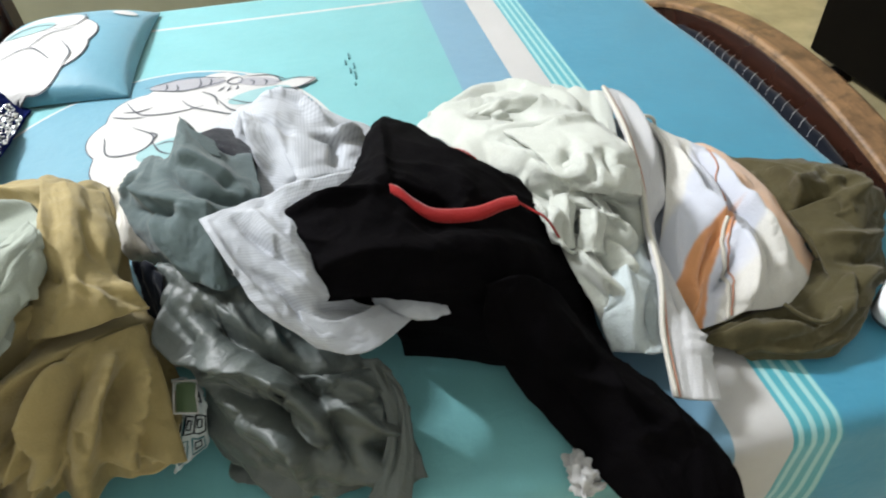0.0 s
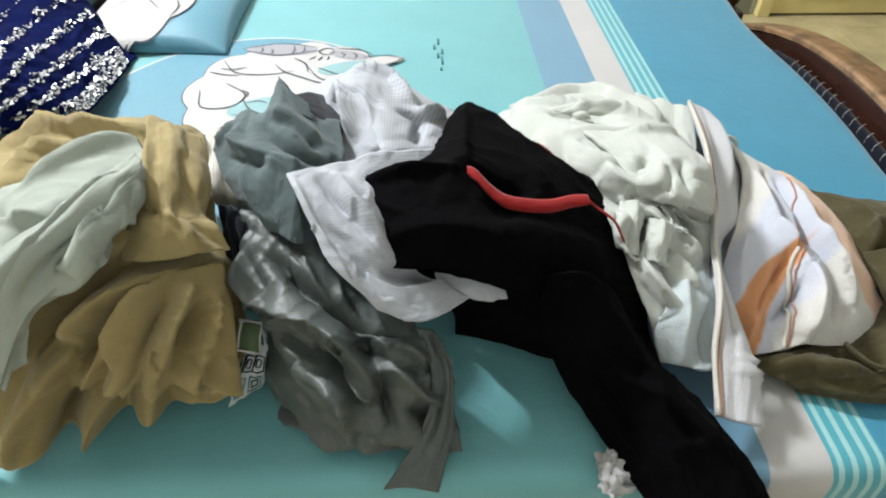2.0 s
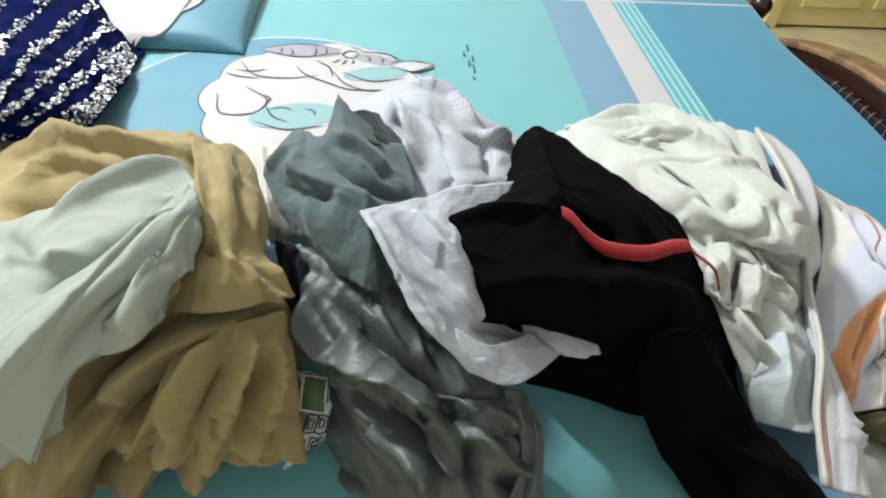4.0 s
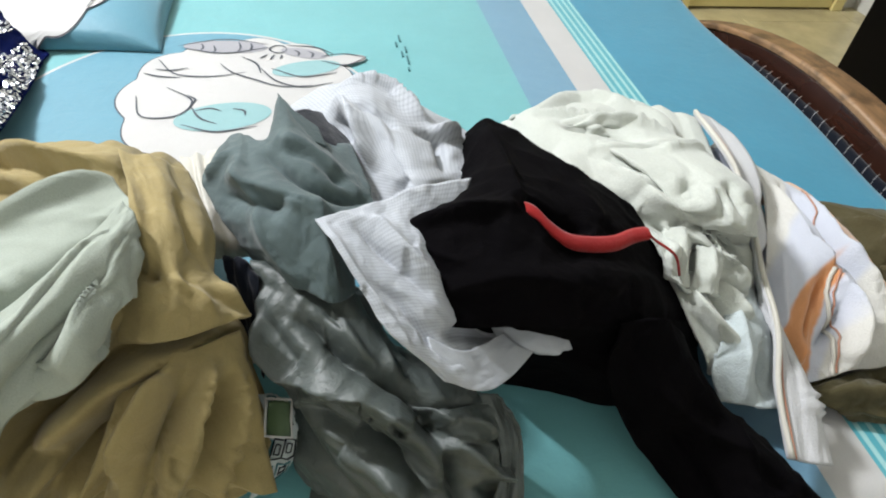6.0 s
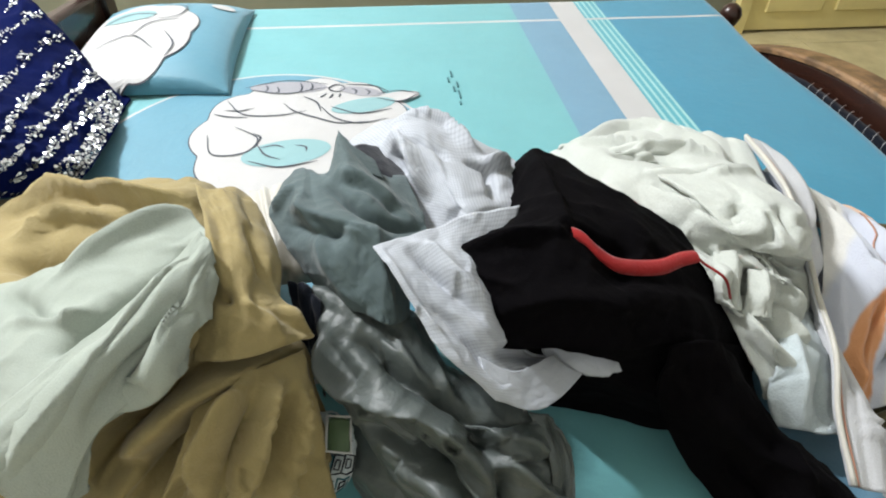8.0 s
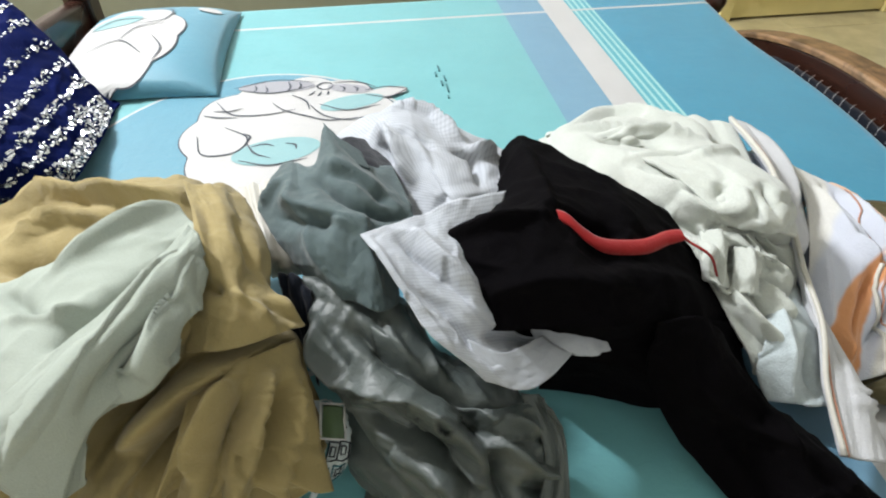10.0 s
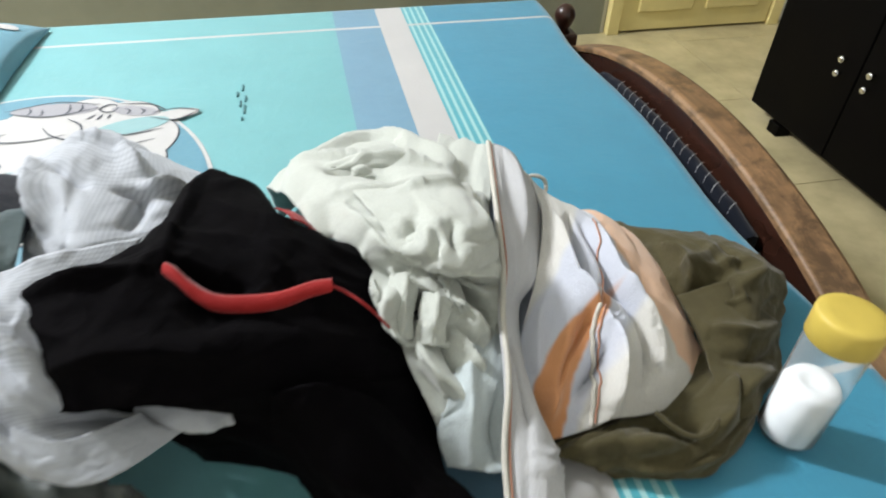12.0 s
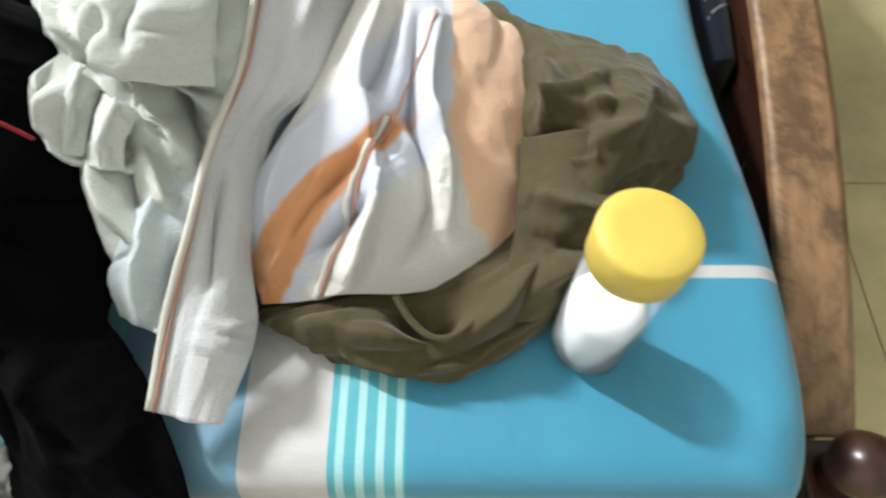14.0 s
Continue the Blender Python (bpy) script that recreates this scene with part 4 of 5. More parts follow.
SHIRT_BACK = [
    [(-0.244, 0.587, 0.7), (-0.158, 0.599, 0.75), (-0.088, 0.586, 0.745), (-0.028, 0.574, 0.705)],
    [(-0.209, 0.497, 0.755), (-0.136, 0.459, 0.79), (-0.086, 0.424, 0.775), (0.016, 0.514, 0.71)],
    [(-0.177, 0.448, 0.755), (-0.122, 0.383, 0.78), (-0.085, 0.333, 0.78), (0.003, 0.411, 0.735)],
    [(-0.15, 0.332, 0.745), (-0.106, 0.311, 0.755), (-0.07, 0.301, 0.765), (-0.009, 0.342, 0.74)],
]
SHIRT_BACK_FOLDS = [
    (0.01, 0.014, [(0.34, 0.12), (0.64, 0.1), (0.78, 0.24)]),
    (0.008, -0.014, [(0.46, 0.56), (0.5, 0.72), (0.32, 0.92)]),
    (0.01, -0.0216, [(0.17, 0.4), (0.2, 0.62)]),
    (0.011, 0.018, [(0.22, 0.25), (0.27, 0.52), (0.22, 0.78)]),
    (0.009, -0.0162, [(0.3, 0.3), (0.6, 0.31)]),
    (0.008, -0.018, [(0.72, 0.32), (0.81, 0.38), (0.81, 0.6)]),
    (0.009, 0.0162, [(0.78, 0.32), (0.85, 0.36), (0.91, 0.38)]),
]
SHIRT_FRONT = [
    [(-0.197, 0.250, 0.800), (-0.154, 0.264, 0.803), (-0.104, 0.290, 0.798), (-0.028, 0.335, 0.775)],
    [(-0.181, 0.212, 0.796), (-0.145, 0.220, 0.794), (-0.110, 0.222, 0.792), (-0.070, 0.228, 0.768)],
    [(-0.160, 0.172, 0.783), (-0.124, 0.172, 0.775), (-0.092, 0.172, 0.765), (-0.057, 0.177, 0.733)],
    [(-0.133, 0.131, 0.765), (-0.098, 0.138, 0.746), (-0.064, 0.155, 0.728), (-0.016, 0.172, 0.702)],
    [(-0.092, 0.113, 0.722), (-0.062, 0.106, 0.712), (-0.034, 0.130, 0.694), (0.008, 0.170, 0.685)],
]
SHIRT_FRONT_FOLDS = [
    (0.008, 0.007, [(0.04, 0.06), (0.05, 0.4), (0.04, 0.8)]),
    (0.007, -0.010, [(0.25, 0.1), (0.4, 0.32), (0.62, 0.5)]),
    (0.009, 0.008, [(0.4, 0.08), (0.6, 0.3), (0.75, 0.45)]),
    (0.007, -0.009, [(0.2, 0.45), (0.32, 0.66), (0.3, 0.86)]),
    (0.008, -0.012, [(0.5, 0.72), (0.74, 0.74), (0.98, 0.74)]),
]
g = garment("grey_checked_shirt", "pale grey finely checked shirt crumpled in the heap", "shirt")
laid("shirt_back", SHIRT_BACK, M_CHECK, g, lines=SHIRT_BACK_FOLDS, crumple=0.001, per=24, folds=((2.2, 35, 0.008, 41.0, 0.5), (5.0, 100, 0.0015, 42.0, 0.9)), tuck=0.05)
laid("shirt_front", SHIRT_FRONT, M_CHECK, g, lines=SHIRT_FRONT_FOLDS, crumple=0.003, per=24, folds=((1.3, 50, 0.004, 43.0, 0.4),))
SHIRT_BAND = [
    [(-0.104, 0.142, 0.749), (-0.074, 0.134, 0.735), (-0.052, 0.146, 0.724), (-0.022, 0.168, 0.712)],
    [(-0.100, 0.122, 0.737), (-0.069, 0.116, 0.724), (-0.042, 0.130, 0.712), (-0.008, 0.158, 0.704)],
    [(-0.090, 0.112, 0.720), (-0.057, 0.104, 0.712), (-0.026, 0.122, 0.700), (0.010, 0.156, 0.692)],
]
laid("front_band", SHIRT_BAND, M_CHECK, g, per=14, thick=0.003, rough=0.0006)

SHIRT_CUFF = [
    [(-0.030, 0.215, 0.715), (0.005, 0.215, 0.716), (0.030, 0.212, 0.709), (0.044, 0.208, 0.701)],
    [(-0.030, 0.176, 0.708), (0.005, 0.170, 0.708), (0.030, 0.168, 0.702), (0.050, 0.172, 0.694)],
    [(-0.018, 0.160, 0.696), (0.008, 0.154, 0.696), (0.032, 0.152, 0.691), (0.053, 0.160, 0.686)],
    [(-0.010, 0.164, 0.686), (0.010, 0.160, 0.686), (0.030, 0.158, 0.683), (0.050, 0.165, 0.680)],
]
laid("sleeve_cuff", SHIRT_CUFF, M_CHECK, g, per=14, thick=0.003, rough=0.001, folds=((1.4, 20, 0.003, 47.0, 0.4),))

SATIN_TROUSERS = [
    [(-0.265, 0.265, 0.73), (-0.205, 0.246, 0.735), (-0.161, 0.231, 0.72), (-0.12, 0.187, 0.685), (-0.068, 0.164, 0.66)],
    [(-0.257, 0.21, 0.71), (-0.207, 0.17, 0.725), (-0.16, 0.143, 0.715), (-0.107, 0.12, 0.695), (-0.046, 0.119, 0.675)],
    [(-0.25, 0.178, 0.675), (-0.204, 0.139, 0.69), (-0.155, 0.108, 0.695), (-0.097, 0.093, 0.685), (-0.026, 0.118, 0.665)],
    [(-0.236, 0.159, 0.63), (-0.19, 0.109, 0.655), (-0.142, 0.074, 0.665), (-0.083, 0.068, 0.66), (-0.013, 0.096, 0.635)],
    [(-0.234, 0.127, 0.585), (-0.176, 0.074, 0.61), (-0.124, 0.046, 0.625), (-0.066, 0.049, 0.62), (-0.013, 0.107, 0.605)],
    [(-0.216, 0.091, 0.56), (-0.166, 0.053, 0.565), (-0.115, 0.035, 0.57), (-0.06, 0.029, 0.565), (-0.002, 0.038, 0.56)],
]
SATIN_TROUSERS_FOLDS = [
    (0.01, 0.016, [(0.02, 0.16), (0.07, 0.27), (0.2, 0.36), (0.39, 0.32)]),
    (0.014, -0.022, [(0.16, 0.16), (0.28, 0.17), (0.43, 0.2), (0.58, 0.21), (0.69, 0.24), (0.73, 0.46), (0.72, 0.56)]),
    (0.011, 0.018, [(0.31, 0.13), (0.43, 0.17), (0.55, 0.19), (0.7, 0.2), (0.78, 0.38), (0.79, 0.43)]),
    (0.009, -0.018, [(0.58, 0.2), (0.69, 0.2), (0.81, 0.26), (0.94, 0.22)]),
    (0.011, 0.02, [(0.15, 0.47), (0.45, 0.34), (0.59, 0.41), (0.66, 0.52), (0.67, 0.69)]),
    (0.01, -0.02, [(0.2, 0.51), (0.39, 0.56), (0.51, 0.59)]),
    (0.01, 0.018, [(0.21, 0.54), (0.34, 0.58), (0.45, 0.62), (0.5, 0.67), (0.51, 0.75), (0.44, 0.99)]),
    (0.01, -0.02, [(0.38, 0.59), (0.51, 0.59), (0.57, 0.69), (0.58, 0.79)]),
    (0.009, 0.016, [(0.54, 0.58), (0.6, 0.66), (0.64, 0.73)]),
    (0.01, -0.02, [(0.73, 0.57), (0.69, 0.74), (0.68, 0.86)]),
    (0.009, 0.018, [(0.79, 0.53), (0.84, 0.74), (0.88, 0.85)]),
    (0.008, 0.016, [(0.83, 0.4), (0.87, 0.47), (0.89, 0.55)]),
]
g = garment("grey_satin_trousers", "shiny grey satin trousers bunched at the bed's edge", "trousers")
laid("trouser_leg", SATIN_TROUSERS, M_SATIN, g, lines=SATIN_TROUSERS_FOLDS, crumple=0.0055, per=26, hem=0.003, tuck=0.03, folds=((3.6, 128, 0.011, 51.0, 0.6), (2.0, 20, 0.005, 52.0, 0.5), (8.0, 118, 0.0045, 53.0, 1.0)))
SATIN_EDGE = [
    [(-0.053, 0.124, 0.68), (-0.034, 0.115, 0.68), (-0.023, 0.099, 0.67)],
    [(-0.036, 0.077, 0.64), (-0.02, 0.088, 0.645), (-0.011, 0.08, 0.635)],
    [(-0.05, 0.04, 0.6), (-0.031, 0.043, 0.605), (-0.014, 0.041, 0.595)],
    [(-0.09, -0.008, 0.565), (-0.063, -0.009, 0.57), (-0.03, -0.011, 0.56)],
]
laid("trouser_cuff", SATIN_EDGE, M_SATIN, g, per=16, folds=((1.5, 0, 0.005, 55.0, 0.4),))

CAMO = [
    [(-0.262, 0.162, 0.655), (-0.247, 0.157, 0.66), (-0.232, 0.149, 0.655)],
    [(-0.255, 0.138, 0.645), (-0.239, 0.134, 0.645), (-0.227, 0.13, 0.64)],
    [(-0.264, 0.118, 0.62), (-0.247, 0.11, 0.625), (-0.23, 0.114, 0.62)],
    [(-0.276, 0.094, 0.575), (-0.261, 0.103, 0.58), (-0.238, 0.122, 0.58)],
]
g = garment("printed_scarf", "small white scarf printed with dark green and grey shapes", "scarf")
_, G = laid("scarf_cloth", CAMO, M_TAILB, g, per=14, folds=((2, 20, 0.004, 61.0, 0.5),))
LABEL = [
    [(-0.251, 0.144, 0.668), (-0.241, 0.144, 0.668), (-0.231, 0.142, 0.666)],
    [(-0.253, 0.132, 0.66), (-0.242, 0.129, 0.662), (-0.231, 0.127, 0.658)],
    [(-0.254, 0.119, 0.65), (-0.243, 0.115, 0.652), (-0.232, 0.115, 0.648)],
]
laid("woven_label", LABEL, M_LABEL, g, per=6, thick=0.0015, rough=0.0003)
gv, gu = G.shape[0] - 1, G.shape[1] - 1


def square_line(u, v, half, tall):
    """Outline of a printed square that follows the scarf."""
    pts = []
    for a, b in ((-1, -1), (0, -1), (1, -1), (1, 0), (1, 1), (0, 1), (-1, 1), (-1, 0), (-1, -1)):
        pts.append(G[int(round(min(1, max(0, v + b * tall)) * gv)), int(round(min(1, max(0, u + a * half)) * gu))] + np.array((0, -0.0012, 0.0012)))
    return pts


for k, (u, v) in enumerate(((0.48, 0.60), (0.30, 0.86), (0.74, 0.86), (0.80, 0.58), (0.14, 0.62), (0.40, 0.12), (0.70, 0.20))):
    part("printed_square", tube(square_line(u, v, 0.15, 0.10), 0.0009, 5), M_GREENINK if k % 3 else M_NAVY, g)
    part("printed_square", tube(square_line(u, v, 0.07, 0.045), 0.0008, 5), M_NAVY, g)
part("label_edge", tube([(-0.253, 0.146, 0.6705), (-0.229, 0.1435, 0.6685), (-0.2305, 0.129, 0.661), (-0.2305, 0.114, 0.650), (-0.255, 0.117, 0.653), (-0.254, 0.132, 0.663), (-0.253, 0.146, 0.6705)], 0.0013, 6), M_WHITE, g)

NAVY_STRIP = [
    [(-0.29, 0.27, 0.74), (-0.272, 0.261, 0.745), (-0.255, 0.242, 0.735)],
    [(-0.286, 0.251, 0.725), (-0.27, 0.24, 0.73), (-0.256, 0.221, 0.715)],
    [(-0.282, 0.229, 0.7), (-0.266, 0.219, 0.7), (-0.257, 0.204, 0.68)],
    [(-0.273, 0.21, 0.665), (-0.264, 0.202, 0.665), (-0.259, 0.183, 0.65)],
]
g = garment("navy_strap", "dark navy cloth strap between the shirts", "strap")
laid("strap_cloth", NAVY_STRIP, M_NAVY, g, per=12, tuck=0.02, folds=((2, 10, 0.004, 65.0, 0.5),))

BLACK_TOP = [
    [(-0.01, 0.481, 0.7), (0.008, 0.491, 0.735), (0.029, 0.485, 0.749), (0.079, 0.447, 0.748), (0.123, 0.368, 0.742), (0.236, 0.381, 0.660)],
    [(-0.049, 0.338, 0.75), (-0.016, 0.32, 0.785), (0.026, 0.31, 0.79), (0.074, 0.286, 0.775), (0.12, 0.274, 0.757), (0.262, 0.332, 0.640)],
    [(-0.111, 0.253, 0.781), (-0.069, 0.252, 0.8), (0.004, 0.255, 0.798), (0.047, 0.231, 0.772), (0.103, 0.229, 0.757), (0.276, 0.300, 0.620)],
    [(-0.109, 0.207, 0.765), (-0.068, 0.191, 0.785), (-0.015, 0.181, 0.79), (0.038, 0.18, 0.775), (0.109, 0.191, 0.748), (0.276, 0.256, 0.600)],
    [(-0.091, 0.165, 0.733), (-0.06, 0.154, 0.74), (-0.013, 0.143, 0.75), (0.042, 0.148, 0.735), (0.115, 0.166, 0.71), (0.266, 0.220, 0.580)],
]
BLACK_TOP_FOLDS = [
    (0.01, 0.01, [(0.02, 0.52), (0.22, 0.54), (0.38, 0.52)]),
    (0.014, -0.012, [(0.44, 0.42), (0.58, 0.4), (0.82, 0.32)]),
    (0.012, 0.008, [(0.14, 0.84), (0.38, 0.8), (0.68, 0.82)]),
    (0.012, 0.008, [(0.34, 0.04), (0.32, 0.18), (0.38, 0.42)]),
]
BLACK_LOWER = [
    [(-0.082, 0.183, 0.73), (-0.036, 0.179, 0.73), (0.017, 0.162, 0.735), (0.109, 0.17, 0.715), (0.246, 0.222, 0.630)],
    [(-0.056, 0.18, 0.695), (-0.006, 0.175, 0.68), (0.05, 0.17, 0.675), (0.124, 0.163, 0.675), (0.246, 0.180, 0.600)],
    [(-0.012, 0.175, 0.65), (0.052, 0.172, 0.63), (0.118, 0.136, 0.64), (0.173, 0.13, 0.65), (0.242, 0.129, 0.6)],
    [(-0.003, 0.204, 0.57), (0.056, 0.185, 0.575), (0.121, 0.149, 0.58), (0.191, 0.149, 0.58), (0.257, 0.103, 0.575)],
]
SLEEVE = [
    [(0.092, 0.151, 0.73), (0.135, 0.156, 0.73), (0.173, 0.161, 0.69), (0.206, 0.164, 0.64)],
    [(0.089, 0.138, 0.665), (0.128, 0.123, 0.69), (0.178, 0.12, 0.675), (0.242, 0.129, 0.6)],
    [(0.12, 0.103, 0.6), (0.159, 0.088, 0.63), (0.224, 0.075, 0.625), (0.291, 0.06, 0.58)],
    [(0.16, 0.042, 0.567), (0.192, 0.036, 0.6), (0.263, 0.029, 0.605), (0.325, -0.003, 0.567)],
    [(0.182, -0.003, 0.562), (0.226, -0.003, 0.585), (0.285, -0.007, 0.59), (0.328, -0.031, 0.562)],
    [(0.208, -0.041, 0.53), (0.244, -0.046, 0.55), (0.291, -0.051, 0.55), (0.33, -0.06, 0.53)],
    [(0.226, -0.071, 0.44), (0.264, -0.083, 0.45), (0.308, -0.093, 0.45), (0.35, -0.093, 0.44)],
]
SLEEVE_FOLDS = [
    (0.014, 0.01, [(0.3, 0.2), (0.5, 0.34), (0.7, 0.58)]),
    (0.012, -0.01, [(0.28, 0.32), (0.3, 0.44), (0.16, 0.62)]),
    (0.01, 0.01, [(0.66, 0.3), (0.54, 0.44), (0.46, 0.62)]),
]
g = garment("black_tshirt", "black jersey T-shirt with a red neck trim, one sleeve trailing", "t-shirt")
laid("shirt_body", BLACK_TOP, M_BLACK, g, lines=BLACK_TOP_FOLDS, crumple=0.004, per=22, thick=0.003, tuck=0.06, folds=((1.6, 70, 0.005, 71.0, 0.5),))
laid("shirt_hem", BLACK_LOWER, M_BLACK, g, per=16, folds=((1.5, 30, 0.006, 73.0, 0.4),))
laid("sleeve", SLEEVE, M_BLACK, g, lines=SLEEVE_FOLDS, crumple=0.004, per=20, thick=0.003, folds=((2.0, 80, 0.005, 74.0, 0.5),))
NECK = [(0.008, 0.253, 0.799), (0.019, 0.244, 0.797), (0.035, 0.231, 0.785), (0.056, 0.223, 0.775), (0.1, 0.228, 0.765), (0.133, 0.243, 0.76), (0.154, 0.248, 0.758)]
bm = bmesh.new()
L = smooth_line(NECK, 60)
rings = []
for k, p in enumerate(L):
    w = 0.0054 * (0.5 + 0.5 * math.sin(math.pi * k / 60) ** 0.5)
    a = Vector(p) + Vector((0, 0.004, w))
    b = Vector(p) + Vector((0, -0.003, 0.001))
    c = Vector(p) + Vector((0, -0.004 - w * 0.5, -w * 0.8))
    rings.append([bm.verts.new(v) for v in (a, b, c, c + Vector((0, 0.006, -0.002)), a + Vector((0, 0.006, -0.002)))])
for r0, r1 in zip(rings, rings[1:]):
    for i in range(5):
        bm.faces.new((r0[i], r0[(i + 1) % 5], r1[(i + 1) % 5], r1[i])).smooth = True
part("neck_trim", bm, M_RED, g, "ribbed red neck trim")
INNER_COLLAR = [
    [(0.08, 0.454, 0.715), (0.105, 0.446, 0.71), (0.13, 0.424, 0.7)],
    [(0.105, 0.404, 0.742), (0.124, 0.401, 0.734), (0.142, 0.388, 0.716)],
    [(0.118, 0.374, 0.75), (0.131, 0.372, 0.742), (0.149, 0.365, 0.722)],
]
laid("inner_collar", INNER_COLLAR, M_RED, g, "red inside of the collar", per=12, thick=0.002, rough=0.0008)
SEAM = [(0.152, 0.249, 0.758), (0.166, 0.25, 0.745), (0.186, 0.235, 0.735), (0.205, 0.237, 0.7)]
part("red_piping", tube(smooth_line(SEAM, 30), 0.0016), M_RED, g)

OLIVE_LEG = [
    [(0.544, 0.53, 0.57), (0.581, 0.512, 0.585), (0.617, 0.482, 0.585), (0.69, 0.45, 0.59), (0.733, 0.425, 0.585)],
    [(0.577, 0.413, 0.6), (0.614, 0.409, 0.605), (0.659, 0.368, 0.63), (0.704, 0.347, 0.63), (0.761, 0.333, 0.6)],
    [(0.597, 0.319, 0.59), (0.625, 0.31, 0.615), (0.66, 0.284, 0.635), (0.704, 0.288, 0.62), (0.752, 0.303, 0.575)],
    [(0.593, 0.23, 0.58), (0.619, 0.227, 0.6), (0.647, 0.221, 0.605), (0.682, 0.235, 0.59), (0.738, 0.275, 0.558)],
]
OLIVE_LEG_FOLDS = [
    (0.009, -0.017, [(0.04, 0.7), (0.28, 0.7), (0.42, 0.72)]),
    (0.01, 0.014, [(0.52, 0.36), (0.34, 0.56), (0.12, 0.66)]),
    (0.011, 0.014, [(0.78, 0.34), (0.64, 0.6), (0.46, 0.7)]),
    (0.009, -0.012, [(0.62, 0.88), (0.76, 0.8), (0.92, 0.7)]),
    (0.009, 0.014, [(0.32, 0.79), (0.49, 0.74)]),
    (0.007, -0.014, [(0.34, 0.76), (0.47, 0.73)]),
    (0.01, 0.014, [(0.26, 0.33), (0.32, 0.44), (0.27, 0.66)]),
    (0.01, 0.012, [(0.19, 0.56), (0.37, 0.57), (0.62, 0.49)]),
]
OLIVE_SEAT = [
    [(0.337, 0.168, 0.565), (0.424, 0.183, 0.57), (0.5, 0.194, 0.57), (0.578, 0.221, 0.575), (0.635, 0.245, 0.585)],
    [(0.353, 0.143, 0.572), (0.429, 0.147, 0.583), (0.502, 0.153, 0.583), (0.585, 0.179, 0.59), (0.637, 0.204, 0.585)],
    [(0.392, 0.119, 0.575), (0.452, 0.114, 0.59), (0.522, 0.11, 0.59), (0.588, 0.134, 0.585), (0.639, 0.182, 0.572)],
    [(0.424, 0.106, 0.558), (0.468, 0.098, 0.558), (0.522, 0.09, 0.558), (0.58, 0.112, 0.558), (0.621, 0.147, 0.558)],
]
OLIVE_SEAT_FOLDS = [
    (0.012, 0.012, [(0.06, 0.42), (0.26, 0.6), (0.46, 0.62), (0.68, 0.6)]),
    (0.012, -0.026, [(0.42, 0.36), (0.46, 0.54), (0.56, 0.52)]),
    (0.01, 0.014, [(0.82, 0.34), (0.7, 0.54), (0.58, 0.64)]),
    (0.008, 0.008, [(0.12, 0.82), (0.36, 0.86), (0.6, 0.82)]),
]
g = garment("olive_trousers", "crumpled olive-brown cotton trousers under the towel", "trousers")
laid("trouser_leg", OLIVE_LEG, M_OLIVE, g, lines=OLIVE_LEG_FOLDS, crumple=0.0025, per=24, folds=((2.0, 60, 0.006, 81.0, 0.6), (6.0, 30, 0.004, 82.0, 1.0)), tuck=0.02)
laid("trouser_seat", OLIVE_SEAT, M_OLIVE, g, lines=OLIVE_SEAT_FOLDS, crumple=0.003, per=24, folds=((2.0, 75, 0.005, 83.0, 0.5), (7.0, 60, 0.0035, 84.0, 1.0)), tuck=0.03)
OLIVE_BRIDGE = [
    [(0.590, 0.310, 0.605), (0.650, 0.300, 0.632), (0.700, 0.296, 0.612), (0.748, 0.305, 0.563)],
    [(0.585, 0.240, 0.602), (0.634, 0.236, 0.615), (0.680, 0.240, 0.598), (0.722, 0.256, 0.560)],
    [(0.575, 0.184, 0.592), (0.615, 0.180, 0.600), (0.654, 0.188, 0.586), (0.690, 0.208, 0.559)],
    [(0.560, 0.132, 0.585), (0.592, 0.134, 0.586), (0.614, 0.146, 0.574), (0.632, 0.166, 0.558)],
]
OLIVE_BRIDGE_FOLDS = [
    (0.010, 0.012, [(0.1, 0.3), (0.4, 0.4), (0.8, 0.3)]),
    (0.009, -0.012, [(0.1, 0.5), (0.45, 0.58), (0.8, 0.55)]),
    (0.010, 0.012, [(0.2, 0.9), (0.45, 0.7), (0.8, 0.75)]),
]
laid("trouser_knee", OLIVE_BRIDGE, M_OLIVE, g, lines=OLIVE_BRIDGE_FOLDS, crumple=0.0025, per=22, folds=((3.0, 70, 0.004, 86.0, 0.8),))
POCKET = [(0.48, 0.148, 0.605), (0.494, 0.128, 0.6), (0.511, 0.115, 0.598), (0.529, 0.116, 0.6), (0.545, 0.127, 0.603)]
part("pocket_edge", tube(smooth_line(POCKET, 24), 0.003), M_OLIVE, g)

